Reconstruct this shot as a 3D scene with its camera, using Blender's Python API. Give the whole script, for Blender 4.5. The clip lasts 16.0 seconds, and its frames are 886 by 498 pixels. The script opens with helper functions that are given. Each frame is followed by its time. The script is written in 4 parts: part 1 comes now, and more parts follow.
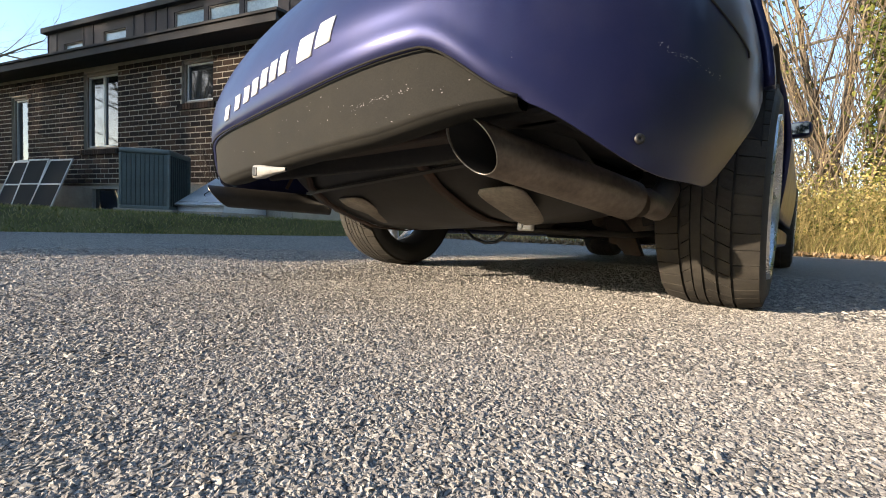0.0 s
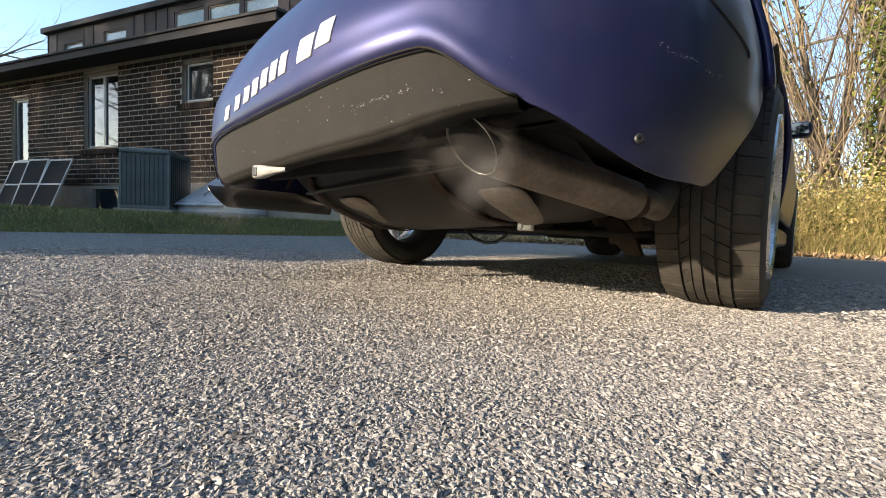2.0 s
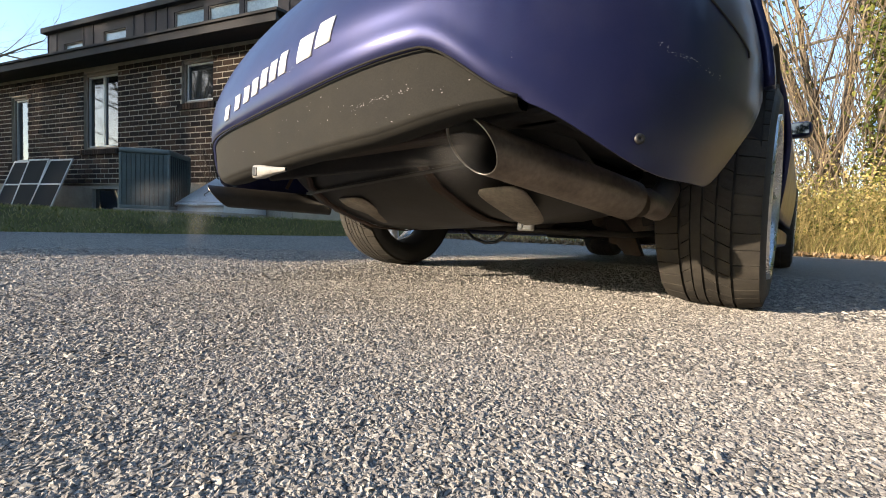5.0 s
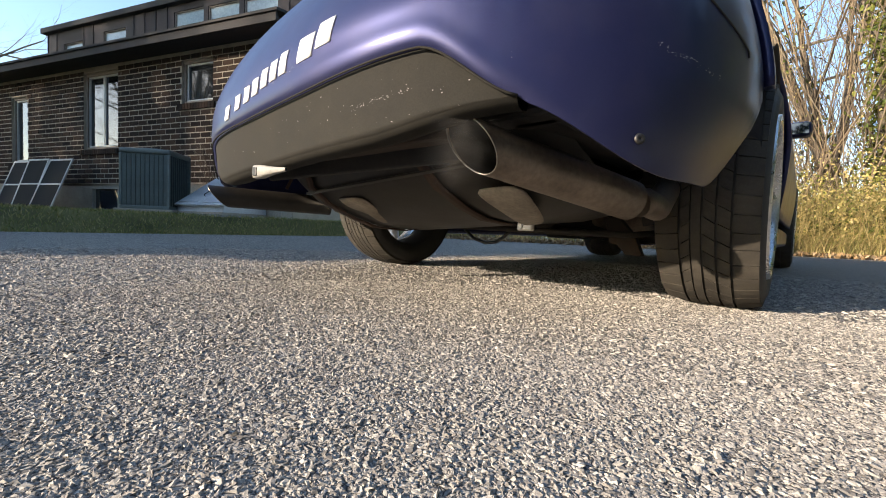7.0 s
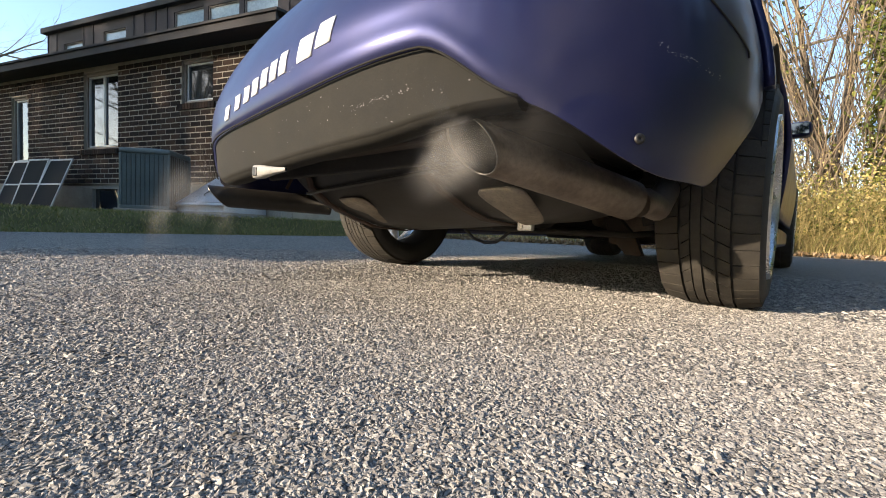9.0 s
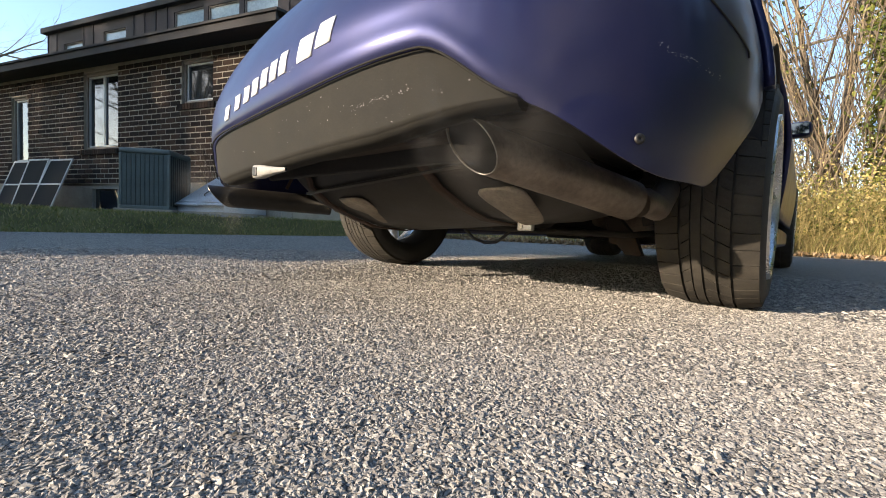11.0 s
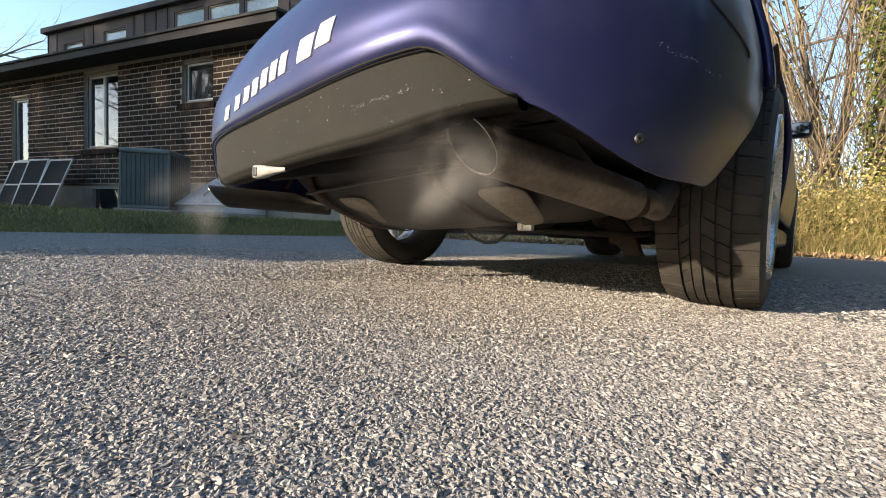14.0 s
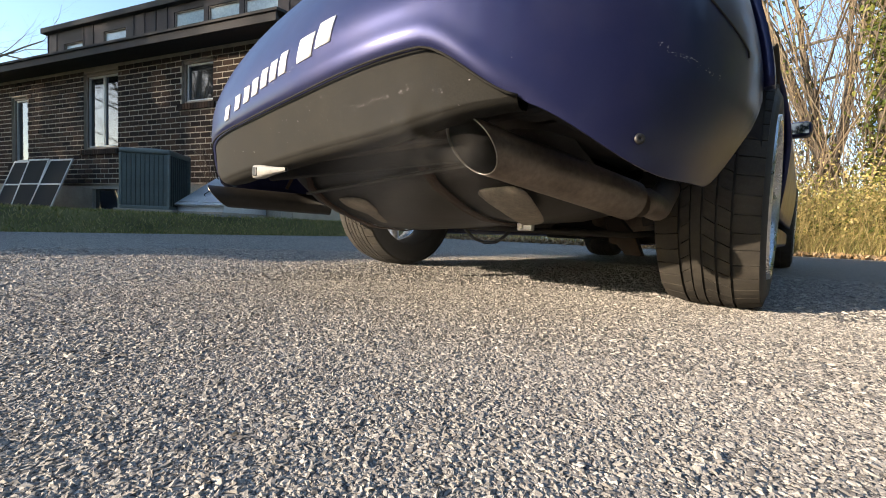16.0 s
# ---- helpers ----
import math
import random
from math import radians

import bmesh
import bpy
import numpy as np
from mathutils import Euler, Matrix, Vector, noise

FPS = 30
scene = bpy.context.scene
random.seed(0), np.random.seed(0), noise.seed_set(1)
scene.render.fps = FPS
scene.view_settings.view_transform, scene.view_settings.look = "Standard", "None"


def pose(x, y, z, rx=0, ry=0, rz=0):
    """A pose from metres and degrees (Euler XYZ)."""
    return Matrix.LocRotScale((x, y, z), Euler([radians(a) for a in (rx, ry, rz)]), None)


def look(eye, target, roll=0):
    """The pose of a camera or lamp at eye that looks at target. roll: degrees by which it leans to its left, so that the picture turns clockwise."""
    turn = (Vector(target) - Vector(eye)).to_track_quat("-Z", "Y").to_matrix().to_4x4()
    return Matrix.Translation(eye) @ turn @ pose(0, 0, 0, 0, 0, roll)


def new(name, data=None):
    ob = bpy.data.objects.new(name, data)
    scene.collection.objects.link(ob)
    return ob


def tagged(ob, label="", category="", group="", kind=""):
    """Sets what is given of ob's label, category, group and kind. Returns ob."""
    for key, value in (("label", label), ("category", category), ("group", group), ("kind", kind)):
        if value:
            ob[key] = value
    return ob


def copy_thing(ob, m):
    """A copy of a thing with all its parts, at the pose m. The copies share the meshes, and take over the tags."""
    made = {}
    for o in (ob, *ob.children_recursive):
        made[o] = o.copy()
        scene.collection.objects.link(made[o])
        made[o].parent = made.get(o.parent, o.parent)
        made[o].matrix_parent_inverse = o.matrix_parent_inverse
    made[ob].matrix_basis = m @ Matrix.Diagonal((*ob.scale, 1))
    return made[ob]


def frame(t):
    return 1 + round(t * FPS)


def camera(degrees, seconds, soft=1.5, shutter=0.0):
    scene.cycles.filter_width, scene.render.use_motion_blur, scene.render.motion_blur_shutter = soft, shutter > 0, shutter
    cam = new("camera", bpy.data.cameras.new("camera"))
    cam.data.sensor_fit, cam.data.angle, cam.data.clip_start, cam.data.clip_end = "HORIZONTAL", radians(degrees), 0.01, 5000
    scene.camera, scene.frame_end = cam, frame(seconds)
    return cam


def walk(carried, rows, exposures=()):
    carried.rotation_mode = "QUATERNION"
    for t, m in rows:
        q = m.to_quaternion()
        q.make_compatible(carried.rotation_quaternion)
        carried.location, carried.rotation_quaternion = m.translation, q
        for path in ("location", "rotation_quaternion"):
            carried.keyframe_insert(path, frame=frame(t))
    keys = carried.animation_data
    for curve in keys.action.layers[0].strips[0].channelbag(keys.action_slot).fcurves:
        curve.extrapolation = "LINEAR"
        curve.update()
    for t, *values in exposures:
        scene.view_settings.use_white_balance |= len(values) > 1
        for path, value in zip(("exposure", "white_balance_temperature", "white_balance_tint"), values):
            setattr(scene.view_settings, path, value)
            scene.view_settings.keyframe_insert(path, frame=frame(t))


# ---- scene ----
# The world's origin lies under the car's rear axle; y runs along the car to its nose.
cam = camera(94.9, 16.0, soft=1.0)
EYE = Vector((0.92, -1.5576, 0.2012))
AIM = EYE + Vector((-0.6593, 0.7503, -0.0503))
walk(cam, [(0.0, look(EYE, AIM, 2.29)), (16.0, look(EYE, AIM, 2.29))], exposures=[(0.0, 1.53), (4.5, 1.53), (7.0, 1.49), (16.0, 1.49)])

# ---- light ----
SUN_GO = Vector((0.375, 0.885, -0.260)).normalized()
SUN_ELEV = math.asin(-SUN_GO.z)
world = bpy.data.worlds.new("world")
scene.world = world
world.use_nodes = True
wn = world.node_tree.nodes
sky = wn.new("ShaderNodeTexSky")
sky.sky_type, sky.sun_disc = "NISHITA", False
sky.sun_elevation = SUN_ELEV
sky.sun_rotation = math.atan2(-SUN_GO.x, -SUN_GO.y)
sky.air_density, sky.dust_density, sky.ozone_density = 1.0, 0.45, 1.8
world.node_tree.links.new(sky.outputs[0], wn["Background"].inputs[0])
wn["Background"].inputs[1].default_value = 0.15
sun = new("sun", bpy.data.lights.new("sun", "SUN"))
sun.data.energy, sun.data.angle, sun.data.color = 5.0, radians(0.55), (1.0, 0.84, 0.66)
sun.matrix_world = look((0, 0, 30), Vector((0, 0, 30)) + SUN_GO)


# ---- materials ----
def mat(name, base, rough=0.6, metal=0.0, spec=0.5):
    m = bpy.data.materials.new(name)
    m.use_nodes = True
    b = m.node_tree.nodes["Principled BSDF"]
    b.inputs["Base Color"].default_value = (*base, 1)
    b.inputs["Roughness"].default_value, b.inputs["Metallic"].default_value = rough, metal
    b.inputs["Specular IOR Level"].default_value = spec
    return m


def node(m, kind, **sets):
    n = m.node_tree.nodes.new(kind)
    for key, value in sets.items():
        n.inputs[key.replace("_", " ")].default_value = value
    return n


def wire(m, a, b):
    m.node_tree.links.new(a, b)


def bsdf(m):
    return m.node_tree.nodes["Principled BSDF"]


def coords(m, kind="Object"):
    return node(m, "ShaderNodeTexCoord").outputs[kind]


def ramp(m, source, stops):
    r = node(m, "ShaderNodeValToRGB")
    e = r.color_ramp.elements
    while len(e) < len(stops):
        e.new(0.5)
    for k, (p, c) in zip(e, stops):
        k.position, k.color = p, (*c, 1) if len(c) == 3 else c
    wire(m, source, r.inputs[0])
    return r.outputs[0]


def noisy(m, scale, detail=4.0, where=None, rough=0.6):
    n = node(m, "ShaderNodeTexNoise", Scale=scale, Detail=detail, Roughness=rough)
    wire(m, where or coords(m), n.inputs["Vector"])
    return n.outputs["Fac"]


def blend(m, fac, a, b, how="MIX"):
    x = node(m, "ShaderNodeMix")
    x.data_type, x.blend_type = "RGBA", how
    for socket, v in ((x.inputs[0], fac), (x.inputs[6], a), (x.inputs[7], b)):
        if isinstance(v, bpy.types.NodeSocket):
            wire(m, v, socket)
        else:
            socket.default_value = v if isinstance(v, float) else (*v, 1)
    return x.outputs[2]


def bump(m, height, strength=0.3, distance=0.01):
    b = node(m, "ShaderNodeBump", Strength=strength, Distance=distance)
    wire(m, height, b.inputs["Height"])
    wire(m, b.outputs[0], bsdf(m).inputs["Normal"])


def surface(name, dark, light, scale, fine, rough=0.7, metal=0.0, bumps=0.2, depth=0.003, spec=0.5):
    """Two tones mottled at two scales, with fine relief."""
    m = mat(name, light, rough, metal, spec)
    big = noisy(m, scale, 5)
    small = noisy(m, fine, 3)
    c = ramp(m, big, [(0.3, dark), (0.72, light)])
    g = ramp(m, small, [(0.25, (0.62, 0.62, 0.62)), (0.75, (1.25, 1.25, 1.25))])
    wire(m, blend(m, 0.6, c, g, "MULTIPLY"), bsdf(m).inputs["Base Color"])
    wire(m, ramp(m, big, [(0.2, (rough * 0.8,) * 3), (0.8, (min(1, rough * 1.15),) * 3)]), bsdf(m).inputs["Roughness"])
    bump(m, small, bumps, depth)
    return m


def varied(name, tones, rough=0.8, per="island", fine=60, bumps=0.3, depth=0.003, spec=0.3):
    """A tone for each piece, with grain on it."""
    m = mat(name, tones[0], rough, 0.0, spec)
    src = node(m, "ShaderNodeNewGeometry").outputs["Random Per Island"] if per == "island" else node(m, "ShaderNodeObjectInfo").outputs["Random"]
    c = ramp(m, src, [(i / max(1, len(tones) - 1), t) for i, t in enumerate(tones)])
    small = noisy(m, fine, 4)
    g = ramp(m, small, [(0.25, (0.65, 0.65, 0.65)), (0.75, (1.2, 1.2, 1.2))])
    wire(m, blend(m, 0.7, c, g, "MULTIPLY"), bsdf(m).inputs["Base Color"])
    bump(m, small, bumps, depth)
    return m


def make_paint():
    m = mat("purple_paint", (0.03, 0.025, 0.12), 0.3, 0.55)
    b = bsdf(m)
    flake = node(m, "ShaderNodeTexVoronoi", Scale=2600.0)
    wire(m, coords(m), flake.inputs["Vector"])
    dust = noisy(m, 9, 6)
    base = blend(m, 0.35, (0.0135, 0.0168, 0.066), ramp(m, flake.outputs["Color"], [(0.2, (0.0075, 0.0098, 0.037)), (0.9, (0.030, 0.038, 0.128))]))
    c = blend(m, ramp(m, dust, [(0.45, (0.02,) * 3), (0.8, (0.10,) * 3)]), base, (0.16, 0.14, 0.15))
    wire(m, c, b.inputs["Base Color"])
    wire(m, ramp(m, dust, [(0.3, (0.41,) * 3), (0.8, (0.52,) * 3)]), b.inputs["Roughness"])
    b.inputs["Coat Weight"].default_value = 0.30
    b.inputs["Coat Roughness"].default_value = 0.16
    b.inputs["Specular IOR Level"].default_value = 0.3
    return m


def make_asphalt():
    m = mat("asphalt", (0.06, 0.06, 0.062), 0.85)
    where = coords(m)
    cells = node(m, "ShaderNodeTexVoronoi", Scale=135.0)
    wire(m, where, cells.inputs["Vector"])
    edge = node(m, "ShaderNodeTexVoronoi", Scale=135.0)
    edge.feature = "DISTANCE_TO_EDGE"
    wire(m, where, edge.inputs["Vector"])
    stone = ramp(m, cells.outputs["Color"], [(0.0, (0.18, 0.165, 0.15)), (0.5, (0.33, 0.31, 0.28)), (1.0, (0.50, 0.465, 0.41))])
    gaps = ramp(m, edge.outputs["Distance"], [(0.02, (0.0,) * 3), (0.16, (1.0,) * 3)])
    wear = noisy(m, 1.3, 5, where)
    tone = blend(m, ramp(m, wear, [(0.35, (0.0,) * 3), (0.7, (0.6,) * 3)]), stone, (0.33, 0.305, 0.27))
    wire(m, blend(m, gaps, (0.035, 0.034, 0.033), tone), bsdf(m).inputs["Base Color"])
    bump(m, edge.outputs["Distance"], 0.9, 0.012)
    return m


def make_glass():
    m = mat("window_glass", (0.02, 0.025, 0.03), 0.03, 0.0, 0.6)
    bsdf(m).inputs["IOR"].default_value = 1.85
    return m


def make_smoke(name, density):
    """Thin vapour: mostly clear, densest in the middle of each veil, with wisps."""
    m = bpy.data.materials.new(name)
    m.use_nodes = True
    nt = m.node_tree
    nt.nodes.remove(bsdf(m))
    fade = node(m, "ShaderNodeAttribute")
    fade.attribute_name = "fade"
    wisp = ramp(m, noisy(m, 9.0, 4, None, 0.5), [(0.25, (0.25,) * 3), (0.75, (1.0,) * 3)])
    a = blend(m, 1.0, fade.outputs["Color"], wisp, "MULTIPLY")
    a = blend(m, 1.0, a, (density,) * 3, "MULTIPLY")
    clear, body = node(m, "ShaderNodeBsdfTransparent"), node(m, "ShaderNodeBsdfDiffuse")
    back = node(m, "ShaderNodeBsdfTranslucent")
    body.inputs[0].default_value = back.inputs[0].default_value = (0.41, 0.395, 0.375, 1)
    both, out = node(m, "ShaderNodeMixShader"), node(m, "ShaderNodeMixShader")
    wire(m, body.outputs[0], both.inputs[1])
    wire(m, back.outputs[0], both.inputs[2])
    wire(m, a, out.inputs[0])
    wire(m, clear.outputs[0], out.inputs[1])
    wire(m, both.outputs[0], out.inputs[2])
    wire(m, out.outputs[0], nt.nodes["Material Output"].inputs[0])
    return m


PAINT = make_paint()
ASPHALT = make_asphalt()
GLASS = make_glass()
# Upper panes: the pale sky in the glass is put into their colour.
SKYPANE = surface("pane_toned_as_sky", (0.30, 0.40, 0.45), (0.38, 0.49, 0.54), 1.5, 20, 0.12, 0, 0.02, 0.0005)
STONES = varied("aggregate", [(0.12, 0.111, 0.103), (0.225, 0.207, 0.187), (0.282, 0.26, 0.233), (0.325, 0.30, 0.265), (0.42, 0.39, 0.345)], 0.85, fine=300, bumps=0.25, depth=0.001)
VALANCE = surface("grey_plastic", (0.016, 0.0152, 0.0132), (0.030, 0.0282, 0.0240), 7, 420, 0.8, 0, 0.25, 0.001, 0.1)
RUBBER = surface("tyre_rubber", (0.028, 0.025, 0.021), (0.062, 0.054, 0.043), 16, 240, 0.85, 0, 0.25, 0.001, 0.2)
SIDEWALL = surface("tyre_sidewall", (0.018, 0.017, 0.016), (0.034, 0.031, 0.028), 20, 200, 0.7, 0, 0.2, 0.001)
ALLOY = surface("rim_alloy", (0.50, 0.50, 0.50), (0.68, 0.68, 0.67), 10, 150, 0.28, 0.9, 0.05, 0.0005)
UNDER = surface("underbody_black", (0.012, 0.011, 0.01), (0.035, 0.031, 0.027), 8, 70, 0.8, 0, 0.3, 0.002)
TANK = surface("painted_steel", (0.010, 0.009, 0.008), (0.032, 0.027, 0.022), 6, 60, 0.55, 0.25, 0.2, 0.001)
PIPE = surface("exhaust_steel", (0.12, 0.095, 0.072), (0.26, 0.21, 0.165), 9, 90, 0.45, 0.75, 0.15, 0.001)
SOOT = surface("sooty_steel", (0.004, 0.004, 0.004), (0.010, 0.009, 0.008), 20, 200, 0.8, 0.2, 0.2, 0.001)
LIPSTEEL = surface("polished_lip", (0.16, 0.15, 0.13), (0.30, 0.28, 0.25), 25, 200, 0.35, 0.9, 0.05, 0.0005)
RUST = surface("rusty_steel", (0.025, 0.014, 0.010), (0.06, 0.032, 0.02), 14, 120, 0.85, 0.2, 0.4, 0.001)
PALE = surface("pale_grey_plastic", (0.15, 0.145, 0.13), (0.24, 0.23, 0.21), 30, 200, 0.55, 0, 0.15, 0.0006)
SHIELD = surface("dull_heat_shield", (0.16, 0.13, 0.10), (0.34, 0.29, 0.23), 14, 110, 0.7, 0.2, 0.25, 0.001)
RUSTY_DARK = surface("dark_rusty_steel", (0.018, 0.012, 0.009), (0.05, 0.030, 0.02), 12, 90, 0.8, 0.1, 0.3, 0.001)
WHITE = surface("white_decal", (0.70, 0.70, 0.72), (0.84, 0.84, 0.85), 12, 200, 0.45, 0, 0.05, 0.0005)
CLAMP = surface("galvanised", (0.42, 0.40, 0.37), (0.64, 0.62, 0.58), 30, 180, 0.5, 0.5, 0.2, 0.001)
REDLENS = mat("red_lens", (0.45, 0.02, 0.03), 0.15)
SEAM = mat("black_seam", (0.008, 0.008, 0.009), 0.5)
SCUFF = mat("scuffed_primer", (0.30, 0.28, 0.29), 0.8)
MORTAR = surface("mortar", (0.30, 0.26, 0.205), (0.45, 0.39, 0.31), 3, 60, 0.95, 0, 0.5, 0.004)
BRICK_TONES = [(0.016, 0.012, 0.011), (0.028, 0.021, 0.018), (0.052, 0.034, 0.024), (0.032, 0.024, 0.021), (0.07, 0.043, 0.029), (0.022, 0.018, 0.017)]
BRICK = varied("brick_face", BRICK_TONES, 0.95, "object", 45, 0.5, 0.004, 0.12)
BRICKS = varied("brick_field", BRICK_TONES, 0.95, "island", 45, 0.5, 0.004, 0.12)
CONCRETE = surface("concrete", (0.26, 0.235, 0.2), (0.40, 0.365, 0.31), 2.5, 40, 0.92, 0, 0.4, 0.004)
SIDING = surface("dark_siding", (0.026, 0.02, 0.021), (0.045, 0.036, 0.036), 1.2, 30, 0.8, 0, 0.3, 0.004)
SHINGLE = surface("roof_edge", (0.02, 0.018, 0.018), (0.045, 0.04, 0.038), 2, 40, 0.9, 0, 0.4, 0.004)
FRAME = surface("window_timber", (0.16, 0.125, 0.095), (0.24, 0.19, 0.15), 3, 60, 0.7, 0, 0.2, 0.002)
GREYFRAME = surface("grey_aluminium", (0.34, 0.34, 0.33), (0.48, 0.48, 0.47), 4, 90, 0.5, 0.3, 0.1, 0.001)
SCREEN = surface("screen_mesh", (0.010, 0.011, 0.012), (0.022, 0.023, 0.025), 3, 300, 0.9, 0, 0.3, 0.001, 0.15)
ACMETAL = surface("green_grey_steel", (0.085, 0.108, 0.104), (0.13, 0.158, 0.152), 3, 80, 0.5, 0.1, 0.1, 0.001)
COIL = surface("coil_fins", (0.05, 0.06, 0.06), (0.085, 0.10, 0.095), 5, 120, 0.7, 0.1, 0.3, 0.001)
BULKHEAD = surface("pale_painted_steel", (0.42, 0.44, 0.46), (0.58, 0.60, 0.62), 2.5, 60, 0.5, 0.1, 0.15, 0.001)
SOIL = surface("soil", (0.07, 0.06, 0.03), (0.17, 0.135, 0.08), 0.9, 25, 0.95, 0, 0.7, 0.02)
TURF = surface("thin_turf", (0.05, 0.055, 0.018), (0.15, 0.135, 0.05), 1.6, 40, 0.95, 0, 0.7, 0.015, 0.15)
GRASS = varied("grass_blades", [(0.07, 0.085, 0.02), (0.13, 0.155, 0.035), (0.21, 0.20, 0.065), (0.36, 0.29, 0.13), (0.16, 0.16, 0.05)], 0.8, fine=30)
REED = varied("dry_stems", [(0.20, 0.16, 0.06), (0.34, 0.26, 0.10), (0.48, 0.37, 0.17), (0.15, 0.15, 0.04), (0.27, 0.24, 0.075), (0.42, 0.31, 0.15), (0.12, 0.12, 0.035)], 0.85, fine=25)
BARK = surface("bark", (0.085, 0.068, 0.05), (0.21, 0.17, 0.125), 6, 35, 0.95, 0, 0.8, 0.02)
TWIG = varied("bare_twigs", [(0.055, 0.042, 0.032), (0.24, 0.18, 0.115), (0.13, 0.10, 0.072), (0.32, 0.25, 0.165), (0.09, 0.07, 0.05)], 0.9, fine=20)
IVY = varied("ivy_leaves", [(0.06, 0.085, 0.012), (0.11, 0.14, 0.02), (0.20, 0.20, 0.04), (0.08, 0.10, 0.02)], 0.6, fine=30)
PINE = varied("evergreen_needles", [(0.02, 0.04, 0.012), (0.04, 0.065, 0.02), (0.06, 0.085, 0.03)], 0.8, fine=30)
DRYLEAF = varied("dry_leaves", [(0.38, 0.29, 0.10), (0.52, 0.40, 0.15), (0.30, 0.28, 0.07), (0.60, 0.47, 0.23), (0.24, 0.25, 0.06), (0.42, 0.30, 0.13)], 0.8, fine=40)
LITTER = varied("leaf_litter", [(0.18, 0.11, 0.05), (0.30, 0.20, 0.10), (0.12, 0.08, 0.04), (0.42, 0.32, 0.2)], 0.9, fine=40)
PEBBLE = varied("pale_gravel", [(0.13, 0.12, 0.11), (0.24, 0.225, 0.205), (0.36, 0.34, 0.31)], 0.9, fine=40)


# ---- mesh helpers ----
def mesh(name, verts, faces, smooth=False):
    me = bpy.data.meshes.new(name)
    me.from_pydata([tuple(v) for v in verts], [], faces)
    if smooth:
        me.polygons.foreach_set("use_smooth", [True] * len(me.polygons))
    me.update()
    return me


def tidy(me):
    bm = bmesh.new()
    bm.from_mesh(me)
    bmesh.ops.remove_doubles(bm, verts=bm.verts, dist=1e-5)
    bmesh.ops.recalc_face_normals(bm, faces=bm.faces)
    bm.to_mesh(me)
    bm.free()
    return me


def part(name, data, material, parent=None, label="", at=None):
    """Links a bmesh or mesh as one object, under a thing where one is given."""
    if isinstance(data, bmesh.types.BMesh):
        me = bpy.data.meshes.new(name)
        data.to_mesh(me)
        data.free()
        data = me
    if not data.materials:
        data.materials.append(material)
    ob = new(name, data)
    ob.parent = parent
    if at is not None:
        ob.matrix_basis = at
    if label:
        ob["label"] = label
    return ob


def thing(name, label, category, at=None, group="", kind=""):
    ob = new(name)
    if at is not None:
        ob.matrix_basis = at
    return tagged(ob, label, category, group, kind)


def box(x0, x1, y0, y1, z0, z1, bevel=0.0, bm=None, m=None):
    bm = bm or bmesh.new()
    vs = [bm.verts.new((x, y, z)) for x in (x0, x1) for y in (y0, y1) for z in (z0, z1)]
    fs = [bm.faces.new([vs[i] for i in q]) for q in ((0, 1, 3, 2), (4, 6, 7, 5), (0, 4, 5, 1), (2, 3, 7, 6), (0, 2, 6, 4), (1, 5, 7, 3))]
    if bevel:
        es = list({e for f in fs for e in f.edges})
        made = bmesh.ops.bevel(bm, geom=es, offset=bevel, segments=2, profile=0.5, affect="EDGES")
        vs = list({v for f in made["faces"] for v in f.verts} | {v for v in vs if v.is_valid})
    if m is not None:
        bmesh.ops.transform(bm, matrix=m, verts=[v for v in vs if v.is_valid])
    return bm


def grid_mesh(name, rows, closed=False, smooth=True):
    """A sheet through rows of points."""
    n = len(rows[0])
    verts = [p for r in rows for p in r]
    faces = []
    for i in range(len(rows) - 1):
        for j in range(n if closed else n - 1):
            k = (j + 1) % n
            faces.append((i * n + j, i * n + k, (i + 1) * n + k, (i + 1) * n + j))
    return tidy(mesh(name, verts, faces, smooth))


def thicken(ob, t, offset=-1):
    s = ob.modifiers.new("thickness", "SOLIDIFY")
    s.thickness, s.offset = t, offset
    return ob


def tube(path, radii, sides=12, caps=True):
    """A round bar along a path."""
    bm = bmesh.new()
    path = [Vector(p) for p in path]
    rings = []
    side = None
    for i, p in enumerate(path):
        way = (path[min(i + 1, len(path) - 1)] - path[max(i - 1, 0)]).normalized()
        if side is None:
            side = way.cross(Vector((0.13, 0.27, 0.95))).normalized()
        side = (side - way * side.dot(way)).normalized()
        up = way.cross(side)
        r = radii[i] if isinstance(radii, (list, tuple)) else radii
        rings.append([bm.verts.new(p + (side * math.cos(a) + up * math.sin(a)) * r) for a in [2 * math.pi * k / sides for k in range(sides)]])
    for a, b in zip(rings, rings[1:]):
        for k in range(sides):
            f = bm.faces.new((a[k], a[(k + 1) % sides], b[(k + 1) % sides], b[k]))
            f.smooth = True
    if caps:
        bm.faces.new(rings[0][::-1])
        bm.faces.new(rings[-1])
    bmesh.ops.recalc_face_normals(bm, faces=bm.faces)
    return bm


